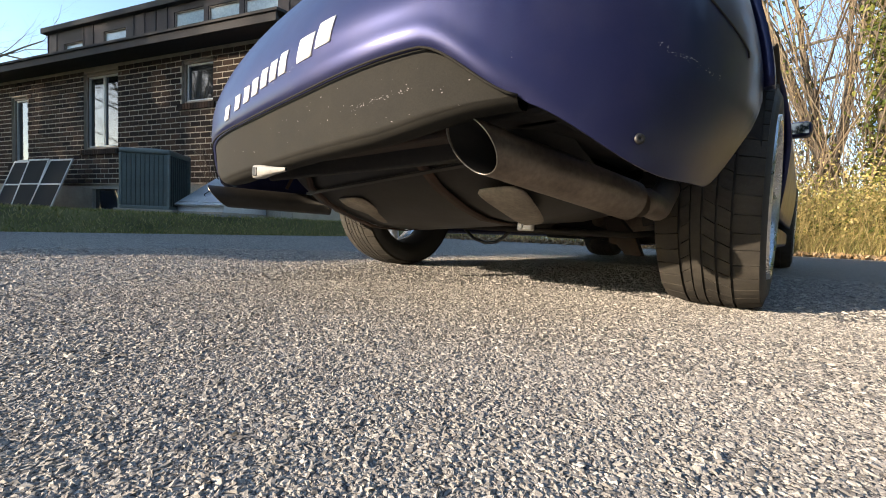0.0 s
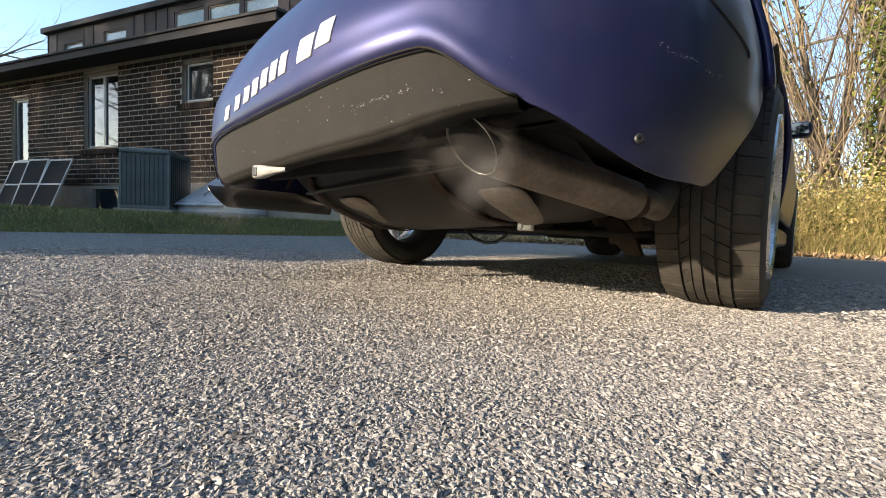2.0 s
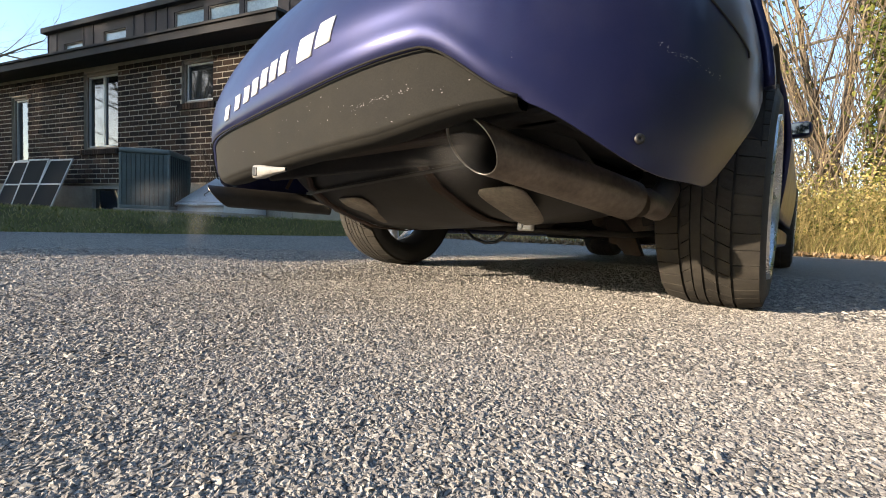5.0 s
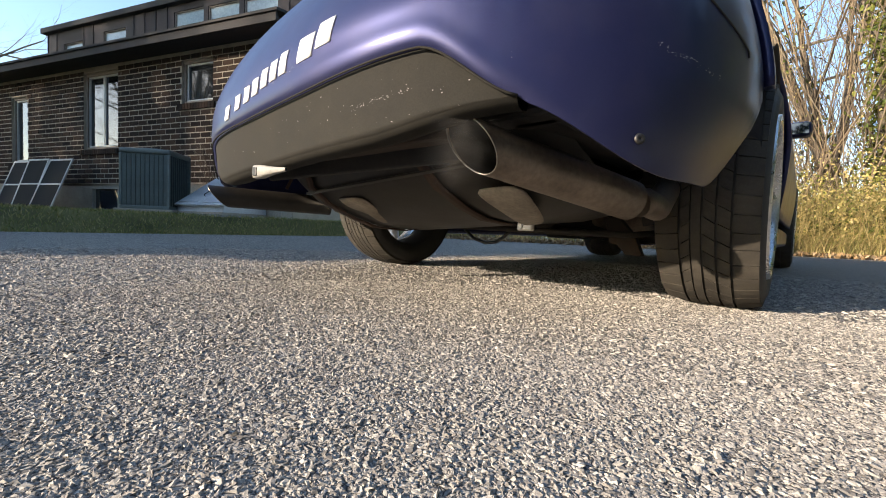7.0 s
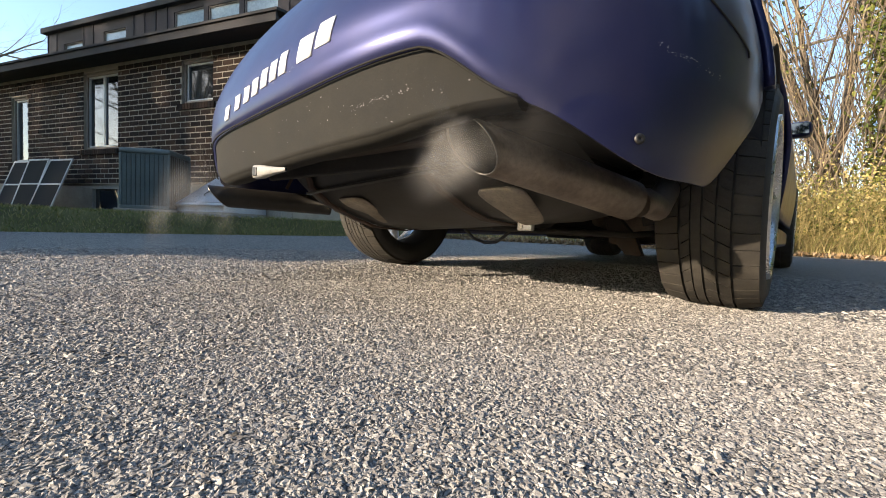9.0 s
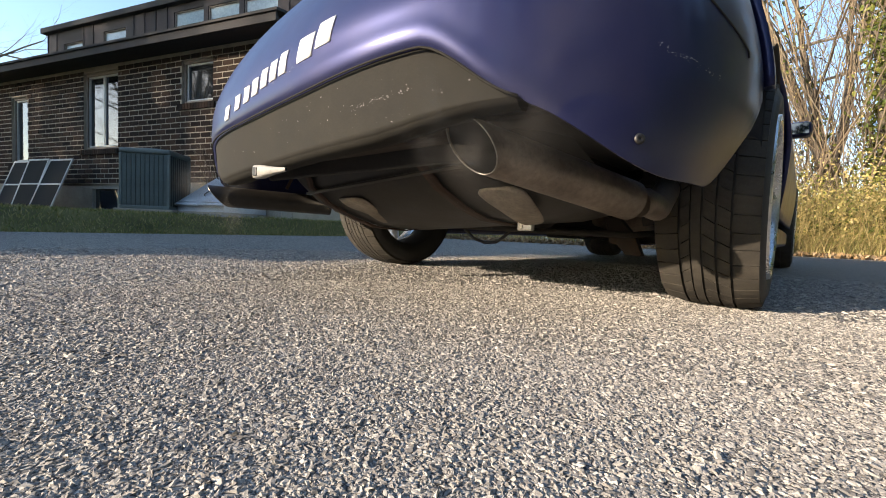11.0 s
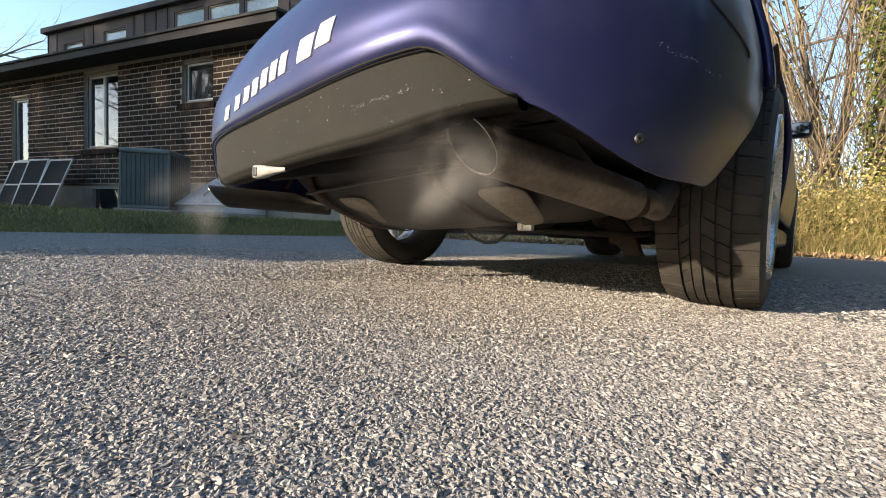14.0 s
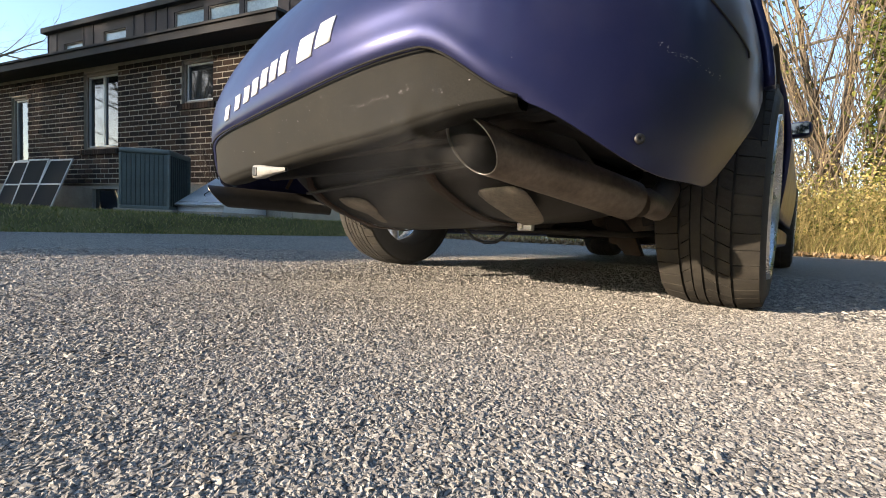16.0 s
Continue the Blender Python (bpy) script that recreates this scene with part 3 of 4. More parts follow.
def build_wheel_mesh(parent, sign, steer=0):
    """A wheel about the x axis; its outer face looks along sign."""
    R = 0.325
    prof = [(-0.105, 0.222), (-0.122, 0.25), (-0.124, 0.28), (-0.112, 0.306), (-0.09, 0.317), (0.09, 0.317), (0.112, 0.306), (0.124, 0.28), (0.122, 0.25), (0.105, 0.222)]
    tyre = part("tyre", lathe(prof, 72), SIDEWALL, parent, "black road tyre with blocky tread")
    verts, faces = [], []
    ribs = ((-0.114, -0.057, -0.014), (-0.051, -0.031, -0.022), (-0.0275, -0.007, 0.0), (-0.002, 0.024, 0.028), (0.030, 0.056, 0.024), (0.062, 0.114, 0.010))
    for r, (a, b, slant) in enumerate(ribs):
        n = 44 if slant else 4
        for k in range(n):
            SEG = 2 if slant else 14
            t0 = 2 * math.pi * (k + 0.37 * r) / n
            t1 = t0 + 2 * math.pi / n * (0.92 if slant else 1.0)
            base = len(verts)
            for x, off in ((a, -slant), (b, slant)):
                drop = 0.012 if abs(x) > 0.1 else 0.0
                for t in [t0 + (t1 - t0) * i / SEG for i in range(SEG + 1)]:
                    for rad in (R - 0.012 - drop, R - drop):
                        verts.append((x, rad * math.cos(t + off), rad * math.sin(t + off)))
            o = lambda c, i, h: base + c * 2 * (SEG + 1) + i * 2 + h
            for i in range(SEG):
                faces += [(o(0, i, 1), o(0, i + 1, 1), o(1, i + 1, 1), o(1, i, 1)), (o(0, i, 0), o(0, i + 1, 0), o(0, i + 1, 1), o(0, i, 1)), (o(1, i, 1), o(1, i + 1, 1), o(1, i + 1, 0), o(1, i, 0))]
            faces += [(o(0, 0, 0), o(0, 0, 1), o(1, 0, 1), o(1, 0, 0)), (o(0, SEG, 1), o(0, SEG, 0), o(1, SEG, 0), o(1, SEG, 1))]
    tagged(part("tread", mesh("tread", verts, faces), RUBBER, tyre, "dusty tread blocks"), kind="stuff")
    s = sign
    part("barrel", lathe([(-0.10 * s, 0.228), (-0.10 * s, 0.215), (0.02 * s, 0.198)], 48), UNDER, parent, "dark inner rim barrel")
    rim = part("rim", lathe([(0.02 * s, 0.199), (0.06 * s, 0.20), (0.085 * s, 0.208), (0.118 * s, 0.214), (0.127 * s, 0.222), (0.126 * s, 0.232), (0.112 * s, 0.236)], 64), ALLOY, parent, "polished alloy rim")
    part("disc", lathe([(-0.02 * s, 0.02), (-0.02 * s, 0.14), (0.0, 0.14), (0.0, 0.02)], 40), RUST, parent)
    for k in range(5):
        a = 2 * math.pi * k / 5
        p = [(0.055 * s, 0.04 * math.cos(a), 0.04 * math.sin(a)), (0.075 * s, 0.12 * math.cos(a), 0.12 * math.sin(a)), (0.088 * s, 0.205 * math.cos(a), 0.205 * math.sin(a))]
        part("spoke", tube(p, [0.034, 0.028, 0.032], 8), ALLOY, rim)
    part("hub_cap", lathe([(0.04 * s, 0.06), (0.075 * s, 0.055), (0.082 * s, 0.03), (0.082 * s, 0.001)], 24), ALLOY, rim)


def side_x(y, z):
    """Half width of the body's flank."""
    full = 0.852 if y > 0.2 else 0.852 - 0.020 * smoothstep(0.25, -0.36, y)
    full -= 0.05 * smoothstep(2.9, 3.4, y)
    full -= 0.5 * max(0.0, z - 0.5) ** 1.6 + 0.3 * max(0.0, 0.5 - z) ** 2
    return full


def flank_low(y):
    z = 0.24 if y > -0.30 else 0.50
    for c in (0.0, BASE):
        if abs(y - c) < ARCH_R:
            z = max(z, AXLE_Z + 0.02 + math.sqrt(max(0, ARCH_R ** 2 - (y - c) ** 2)) * 1.02)
    return z


def build_car():
    car = thing("car", "dusty dark purple two-door sports coupe parked on the driveway", "car")
    ss = [-90 + 180 * k / 120 for k in range(121)]
    # painted rear cover, grey insert, seam between them
    lo_paint = lambda x: insert_top(x) if abs(x) < 0.585 else low_edge(x)
    bumper = thicken(part("rear_bumper", strip("rear_bumper", ss, lo_paint, lambda x: 0.80, 44, 0.0, True), PAINT, car, "dusty purple painted rear bumper cover"), 0.006)
    mid = [s for s in ss if abs(cover_x(s)) <= 0.59]
    lo_ins = lambda x: 0.338 + 0.03 * smoothstep(0.3, 0.6, abs(x)) + 0.052 * smoothstep(0.33, 0.56, -x) ** 1.6
    insert = thicken(part("lower_insert", strip("lower_insert", mid, lo_ins, lambda x: max(lo_ins(x) + 0.002, insert_top(x) + 0.006), 10, -0.0075), VALANCE, bumper, "scuffed grey textured plastic lower insert"), 0.005)
    edge = [leaned(cover(s, insert_top(cover_x(s)) - 0.001, 0.002)) for s in mid]
    part("insert_trim", tube(edge, 0.0022, 6), VALANCE, bumper, "rolled edge along the insert")
    lip = [[leaned((p.x * k, p.y + d, p.z + u)) for p in [cover(s, lo_ins(cover_x(s)), -0.0075) for s in mid]] for k, d, u in ((1, 0, 0), (0.998, 0.004, -0.006), (0.992, 0.014, -0.011), (0.984, 0.03, -0.012), (0.97, 0.06, -0.004), (0.96, 0.075, 0.02))]
    part("insert_return", grid_mesh("insert_return", lip), VALANCE, bumper)
    part("bumper_beam", box(-0.6, 0.6, -0.94, -0.86, 0.40, 0.50, 0.01), UNDER, car)
    # white raised name bars, one for each letter
    letters = ((-0.2323, 0.030, 0.4975, 0.0342), (-0.1600, 0.030, 0.5062, 0.0341), (-0.1046, 0.030, 0.5116, 0.0351), (-0.0581, 0.030, 0.5175, 0.0364), (-0.0123, 0.030, 0.5252, 0.0391), (0.0304, 0.030, 0.5293, 0.0408), (0.0725, 0.030, 0.5327, 0.0447), (0.1592, 0.052, 0.5374, 0.0463), (0.2213, 0.046, 0.5475, 0.0475))
    for x, w, z, h in letters:
        build_letter_bar(bumper, x, w, z, h)
    gap = [leaned(cover(a, z, 0.001)) for a, z in ((66.0, 0.540), (67.7, 0.531), (69.6, 0.524), (72.4, 0.515), (75.4, 0.507), (78.6, 0.500), (79.7, 0.496), (80.0, 0.486))]
    part("panel_gap", tube(gap, 0.0018, 6), SEAM, bumper, "thin black gap along the cover's upper edge")
    chips = []
    for _ in range(220):
        k = rng.integers(0, 4)
        if k == 0:
            x = rng.uniform(0.735, 0.80)
            z = 0.445 - 0.45 * (x - 0.735) + rng.normal(0, 0.003)
        elif k == 1:
            x = rng.uniform(0.28, 0.42)
            z = 0.395 + 0.06 * (x - 0.28) + rng.normal(0, 0.003)
        elif k == 2:
            x, z = rng.uniform(-0.3, 0.58), rng.uniform(0.35, 0.44)
        else:
            x = rng.uniform(-0.2, 0.2)
            z = 0.502 + 0.09 * x + rng.normal(0, 0.005)
        chips.append((x, z))
    build_chips(bumper, chips)
    bolt = cover(55, 0.302, 0.002)
    part("clip", lathe([(0, 0.009), (0.003, 0.008), (0.004, 0.004), (0.002, 0.001)], 16), SEAM, bumper, "black plastic push clip", at=Matrix.Translation(leaned(bolt)) @ pose(0, 0, 0, 0, 0, -38))
    # flanks
    for side in (-1, 1):
        ys = sorted({*[-0.36 + 0.04 * k for k in range(96)], *[c + ARCH_R * math.cos(a) for c in (0, BASE) for a in [math.pi * j / 24 for j in range(25)] if -0.36 < c + ARCH_R * math.cos(a) < 3.44]})
        rows = []
        for i in range(15):
            rows.append([leaned((side * side_x(y, flank_low(y) + (0.86 - flank_low(y)) * i / 14), y, flank_low(y) + (0.86 - flank_low(y)) * i / 14)) for y in ys])
        flank = thicken(part("flank", grid_mesh("flank", rows), PAINT, car, "purple body side"), 0.02, side)
        lips = [[leaned((side * (side_x(0.0, 0.6) - d), ARCH_R * math.cos(a) * k, AXLE_Z + 0.02 + ARCH_R * math.sin(a) * k * 1.02)) for a in [math.pi * j / 30 for j in range(31)]] for d, k in ((-0.004, 1.0), (0.0, 0.985), (0.05, 1.0), (0.28, 1.02))]
        part("arch_liner", grid_mesh("arch_liner", lips), UNDER, car)
        part("arch_liner", grid_mesh("arch_liner", [[(p[0], p[1] + BASE, p[2]) for p in r] for r in lips]), UNDER, car)
        m = part("mirror", box(-0.06, 0.06, -0.05, 0.06, -0.045, 0.045, 0.028), PAINT, car, at=pose(side * 0.868, 1.74, 0.885))
        part("mirror_glass", box(-0.045, 0.045, -0.053, -0.049, -0.032, 0.032), GLASS, m)
        part("rocker", box(side * 0.80 - 0.04, side * 0.80 + 0.04, 0.38, 2.19, 0.17, 0.27, 0.02), PAINT, car)
        part("seam", tube([leaned((side * (side_x(-0.36, z) + 0.001), -0.355, z)) for z in (0.60, 0.70, 0.80, 0.86)], 0.004, 6), SEAM, flank)
        lamp = thicken(part("tail_light", grid_mesh("tail_light", [[leaned(cover(side * s, z, 0.004)) for s in range(36, 63, 3)] for z in (0.68, 0.72, 0.78)]), REDLENS, bumper, "red tail light lens"), 0.01)
    # upper body
    top = []
    for y, zc, w, f in ((-0.88, 0.78, 0.30, 0.80), (-0.78, 0.88, 0.40, 0.86), (-0.5, 0.96, 0.62, 0.9), (-0.2, 1.05, 0.68, 0.9), (0.3, 1.28, 0.58, 0.9), (0.9, 1.36, 0.56, 0.9), (1.4, 1.30, 0.58, 0.9), (1.95, 0.98, 0.72, 0.9), (2.6, 0.90, 0.74, 0.86), (3.2, 0.78, 0.70, 0.8), (3.5, 0.60, 0.62, 0.6)):
        row = []
        for j in range(25):
            t = -1 + j / 12
            a = abs(t)
            x = (0.80 if y > -0.5 else 0.72) * math.copysign(min(1, a) ** 0.8, t)
            x = w * math.copysign(min(1, a / 0.62) ** 0.8, t) if a < 0.62 else math.copysign(w + (max(0.79 if y > -0.4 else w + 0.05, w) - w) * (a - 0.62) / 0.38, t)
            z = zc - 0.05 * (a / 0.62) ** 2 if a < 0.62 else (zc - 0.05) + (0.84 - (zc - 0.05)) * (a - 0.62) / 0.38
            row.append(leaned((x, y, z)))
        top.append(row)
    part("upper_body", grid_mesh("upper_body", top), PAINT, car, "purple boot lid, roof and bonnet")
    nose = [[leaned((0.80 * math.sin(radians(s)) ** 1 * (1 if z > 0.3 else 0.95), 3.05 + 0.5 * math.cos(radians(s)) ** 0.6 * (1 - 0.3 * max(0, z - 0.5)), z)) for s in range(-88, 89, 8)] for z in (0.13, 0.22, 0.35, 0.5, 0.62, 0.75)]
    part("front_bumper", grid_mesh("front_bumper", nose), PAINT, car)
    part("floor_pan", box(-0.70, 0.70, -0.20, 3.3, 0.34, 0.42, 0.02), UNDER, car)
    part("engine_cradle", box(-0.56, 0.56, 1.3, 3.0, 0.165, 0.335, 0.03), UNDER, car, "dark engine cradle and gearbox underside")
    for side in (-1, 1):
        part("front_pipe", tube([(side * 0.2, 0.35, 0.27), (side * 0.22, 0.9, 0.22), (side * 0.2, 1.5, 0.19), (side * 0.24, 2.3, 0.2)], 0.03, 10), PIPE, car)
    part("boot_floor", box(-0.62, 0.62, -0.98, -0.2, 0.47, 0.52, 0.02), UNDER, car)
    for side in (-1, 1):
        part("frame_rail", box(side * 0.54 - 0.05, side * 0.54 + 0.05, -0.9, 0.4, 0.40, 0.47, 0.01), UNDER, car)
        part("inner_arch", box(side * 0.58 - 0.02, side * 0.58 + 0.02, -0.42, 0.42, 0.40, 0.80), UNDER, car)
    build_underside(car)
    for x, y in ((0.733, -0.05), (-0.745, -0.04), (0.752, BASE), (-0.55, BASE)):
        w = new("wheel")
        w.parent = car
        w.matrix_basis = pose(x, y, AXLE_Z, 7 * (x + y), 0, 0)
        build_wheel_mesh(w, 1 if x > 0 else -1)
    return car


def build_chips(parent, spots):
    """Stone chips and rubbed paint, tiny flakes on the skin."""
    verts, faces = [], []
    for x, z in spots:
        r = 0.0003 + 0.0007 * rng.uniform(0, 1) ** 3
        n0 = len(verts)
        for k in range(5):
            a = 2 * math.pi * k / 5 + x * 50
            xx, zz = x + 1.6 * r * math.cos(a), z + r * math.sin(a)
            s = math.degrees(math.asin(min(1, (abs(xx) / 0.832) ** 1.5))) * (1 if xx >= 0 else -1)
            verts.append(leaned(cover(s, zz, 0.0012 if z > insert_top(x) else -0.0068)))
        faces.append(tuple(range(n0, n0 + 5)))
    tagged(part("paint_chips", mesh("paint_chips", verts, faces), SCUFF, parent, "pale stone chips and rubs"), kind="stuff")


def build_letter_bar(parent, x, w, z, h):
    """One slanted plain bar on the bumper's skin."""
    rows = []
    for i in range(4):
        f = i / 3
        zz = z - h / 2 + h * f
        row = []
        for j in range(4):
            xx = x - w / 2 + w * j / 3 + 0.2 * h * (f - 0.5)
            s = math.degrees(math.asin(min(1, (abs(xx) / 0.832) ** 1.5))) * (1 if xx >= 0 else -1)
            row.append(leaned(cover(s, zz, 0.0022 + ridge(zz - insert_top(xx)))))
        rows.append(row)
    ob = part("name_bar", grid_mesh("name_bar", rows), WHITE, parent, "white raised bar")
    thicken(ob, 0.002)


def build_underside(car):
    # right and left tips with their tailpipes
    for side in (1, -1):
        end = Vector(leaned((0.479, -0.992, 0.3155))) if side > 0 else Vector((-0.535, -1.035, 0.278))
        a = Vector(leaned((0.628, -0.607, 0.236))) if side > 0 else Vector((-0.40, -0.70, 0.268))
        way = (end - a).normalized()
        r = 0.044 if side > 0 else 0.034
        # The left tip takes the darker tank steel in place of underside shade.
        pipe = part("exhaust_tip", cut_tip(a, end, r, side), PIPE if side > 0 else TANK, car, "dull steel angle-cut exhaust tip")
        part("tip_lip", cut_ring(end, way, r, side), LIPSTEEL, pipe)
        part("tip_bore", cut_tip(a + way * 0.02, end - way * 0.002, r - 0.003, side), SOOT, pipe, "sooty inside of the tip")
        b = a + Vector((side * 0.03, 0.10, -0.01))
        part("tailpipe", tube([a - way * 0.03, a + Vector((side * 0.02, 0.05, 0)), b, b + Vector((-side * 0.02, 0.25, 0.1)), b + Vector((-side * 0.15, 0.6, 0.12))], r - 0.012, 14), PIPE, car)
        part("hanger", tube([end + Vector((side * 0.03, 0.25, 0.05)), end + Vector((side * 0.02, 0.28, 0.12)), end + Vector((side * 0.0, 0.3, 0.16))], 0.006, 6), RUST, car)
        # suspension
        part("spring", tube([(side * 0.50 + 0.05 * math.cos(t), 0.03 + 0.05 * math.sin(t), 0.30 + t * 0.006) for t in [k * 0.4 for k in range(60)]], 0.007, 6), UNDER, car)
        part("shock", tube([(side * 0.55, -0.12, 0.24), (side * 0.50, -0.16, 0.5)], 0.024, 10), UNDER, car)
        part("lower_arm", tube([(side * 0.60, 0.0, 0.24), (side * 0.52, 0.5, 0.28)], 0.025, 8), UNDER, car)
    sect = ((-0.90, 0.46), (-0.86, 0.34), (-0.80, 0.292), (-0.70, 0.25), (-0.60, 0.222), (-0.50, 0.212), (-0.30, 0.212), (-0.24, 0.24), (-0.22, 0.46))
    xs = ((-0.36, 0.09), (-0.35, 0.03), (-0.32, 0.008), (-0.29, 0.0), (-0.1, 0.0), (0.2, 0.0), (0.40, 0.0), (0.47, 0.012), (0.52, 0.035), (0.55, 0.10))
    part("fuel_tank", grid_mesh("fuel_tank", [[leaned((x, y, min(0.46, z + up))) for x, up in xs] for y, z in sect]), TANK, car, "dusty dark steel fuel tank")
    for q in (((0.337, -0.81, 0.268), (0.478, -0.81, 0.262), (0.43, -0.60, 0.196), (0.36, -0.60, 0.190)), ((-0.215, -0.81, 0.298), (-0.05, -0.81, 0.284), (-0.17, -0.60, 0.225), (-0.20, -0.60, 0.226))):
        c = [Vector(leaned(v)) for v in q]
        ring = []
        for i in range(4):
            p, o, nx = c[i - 1], c[i], c[(i + 1) % 4]
            e0, e1 = o.lerp(p, 0.3), o.lerp(nx, 0.3)
            ring += [e0 * (1 - f) ** 2 + o * 2 * f * (1 - f) + e1 * f * f for f in (0.0, 0.25, 0.5, 0.75, 1.0)]
        mid = sum(ring, Vector()) / len(ring) + Vector((0, 0, -0.008))
        n = len(ring)
        inner = [v.lerp(mid, 0.18) + Vector((0, -0.002, -0.004)) for v in ring]
        faces = [(i, (i + 1) % n, n + (i + 1) % n, n + i) for i in range(n)] + [(n + i, n + (i + 1) % n, 2 * n) for i in range(n)]
        sh = part("heat_shield", tidy(mesh("heat_shield", ring + inner + [mid], faces, True)), SHIELD, car, "dull tan heat shield plate")
        thicken(sh, 0.004)
    for x in (-0.25, 0.235):
        rows = [[leaned((x + d, y - o, z - o)) for d in (-0.016, 0.016)] for o in (0.004,) for y, z in ((-0.90, 0.46), (-0.865, 0.335), (-0.80, 0.287), (-0.70, 0.245), (-0.60, 0.217), (-0.45, 0.207), (-0.24, 0.235))]
        thicken(part("tank_strap", grid_mesh("tank_strap", rows), RUST, car, "flat rusty tank strap"), 0.003)
    for x in (0.368, -0.268):
        bolt = part("strap_bolt", box(-0.022, 0.022, -0.01, 0.01, -0.011, 0.011, 0.004), CLAMP, car, "bright steel strap end", at=pose(x, -0.60, 0.215))
        part("bolt_head", tube([(-0.008, -0.011, 0.0), (-0.008, -0.016, 0.0)], 0.006, 6), CLAMP, bolt)
    # flanged seam round the tank, spare wheel well, crossmember
    seam = [[leaned((x, y - 0.004, z - o)) for x in (-0.30, -0.1, 0.2, 0.44)] for y, z, o in ((-0.842, 0.325, 0.0), (-0.852, 0.322, 0.0), (-0.852, 0.318, 0.0), (-0.842, 0.314, 0.0))]
    part("tank_seam", grid_mesh("tank_seam", seam, smooth=False), TANK, car)
    part("crossmember", box(-0.46, 0.40, -0.97, -0.915, 0.375, 0.40, 0.008), RUSTY_DARK, car, "rust-brown crossmember behind the bumper")
    part("crossmember", box(-0.46, 0.42, -0.905, -0.89, 0.34, 0.41, 0.006), UNDER, car)
    part("axle_bracket", tidy(mesh("axle_bracket", [(x, y, z) for y in (0.13, 0.17) for x, z in ((0.315, 0.27), (0.36, 0.28), (0.43, 0.20), (0.46, 0.125), (0.40, 0.125), (0.365, 0.165), (0.335, 0.17))], [tuple(range(7)), tuple(range(13, 6, -1))] + [(i, (i + 1) % 7, 7 + (i + 1) % 7, 7 + i) for i in range(7)])), RUSTY_DARK, car, "dark rusty suspension bracket hanging below the axle")
    part("sway_bar", tube([(-0.56, 0.3, 0.23), (-0.5, -0.12, 0.215), (-0.3, -0.16, 0.215), (0.3, -0.16, 0.205), (0.5, -0.12, 0.205), (0.56, 0.3, 0.23)], 0.011, 8), UNDER, car)
    part("axle", tube([(-0.68, 0, 0.325), (-0.2, 0, 0.325), (-0.12, 0, 0.325), (0.12, 0, 0.325), (0.2, 0, 0.325), (0.68, 0, 0.325)], [0.04, 0.045, 0.11, 0.11, 0.045, 0.04], 16), UNDER, car, "dark rear axle")
    part("muffler", tube([(0.30, 0.55, 0.26), (0.30, 0.6, 0.26), (0.30, 1.1, 0.26), (0.30, 1.15, 0.26)], [0.06, 0.1, 0.1, 0.06], 16), PIPE, car)
    part("brake_hose", tube([(-0.26, -0.1, 0.235), (-0.228, -0.1, 0.200), (-0.18, -0.1, 0.163), (-0.118, -0.1, 0.146), (-0.06, -0.1, 0.152), (-0.02, -0.1, 0.178), (0.02, -0.1, 0.215)], 0.007, 8), SEAM, car, "sagging black hose")
    prof = [(0.0, 0.019, 0.024), (0.003, 0.022, 0.027), (0.03, 0.021, 0.025), (0.06, 0.016, 0.018), (0.10, 0.010, 0.011), (0.135, 0.006, 0.007)]
    rows = [[(x, w * math.copysign(abs(math.cos(a)) ** 0.5, math.cos(a)) * 0.62, 0.006 * x / 0.135 + h * math.copysign(abs(math.sin(a)) ** 0.5, math.sin(a)) * 0.62) for a in [2 * math.pi * k / 16 for k in range(16)]] for x, w, h in [(0.0, 0.001, 0.001)] + prof]
    tag = part("tow_bracket", grid_mesh("tow_bracket", rows, True), PALE, car, "pale tapered plastic bracket with a plain dark square", at=pose(-0.092, -1.108, 0.321, 0, 3, 2))
    # A plain dark square stands in for the bracket's printed code.
    part("socket", box(0.005, 0.024, -0.0155, -0.0115, -0.010, 0.010, 0.0015), SEAM, tag, "plain dark square in place of a printed code")


def cut_tip(a, end, r, hand):
    """An open pipe whose end is cut on a slant, top further out."""
    a, end = Vector(a), Vector(end)
    way = (end - a).normalized()
    side = way.cross(Vector((0, 0, 1))).normalized()
    up = side.cross(way)
    bm = bmesh.new()
    rings = []
    for f in (0.0, 0.3, 0.6, 0.85, 1.0):
        ring = []
        for k in range(40):
            t = 2 * math.pi * k / 40
            p = a.lerp(end, f) + (side * math.cos(t) + up * math.sin(t)) * r + way * ((0.877 * math.sin(t) + hand * 0.392 * math.cos(t)) * r * f)
            ring.append(bm.verts.new(p))
        rings.append(ring)
    for x, y in zip(rings, rings[1:]):
        for k in range(40):
            bm.faces.new((x[k], x[(k + 1) % 40], y[(k + 1) % 40], y[k])).smooth = True
    bm.faces.new(rings[0])
    return bm


def cut_ring(end, way, r, hand):
    side = way.cross(Vector((0, 0, 1))).normalized()
    up = side.cross(way)
    path = [end + (side * math.cos(t) + up * math.sin(t)) * (r - 0.001) + way * ((0.877 * math.sin(t) + hand * 0.392 * math.cos(t)) * r) for t in [2 * math.pi * k / 48 for k in range(49)]]
    return tube(path, 0.0013, 6, False)


car = build_car()


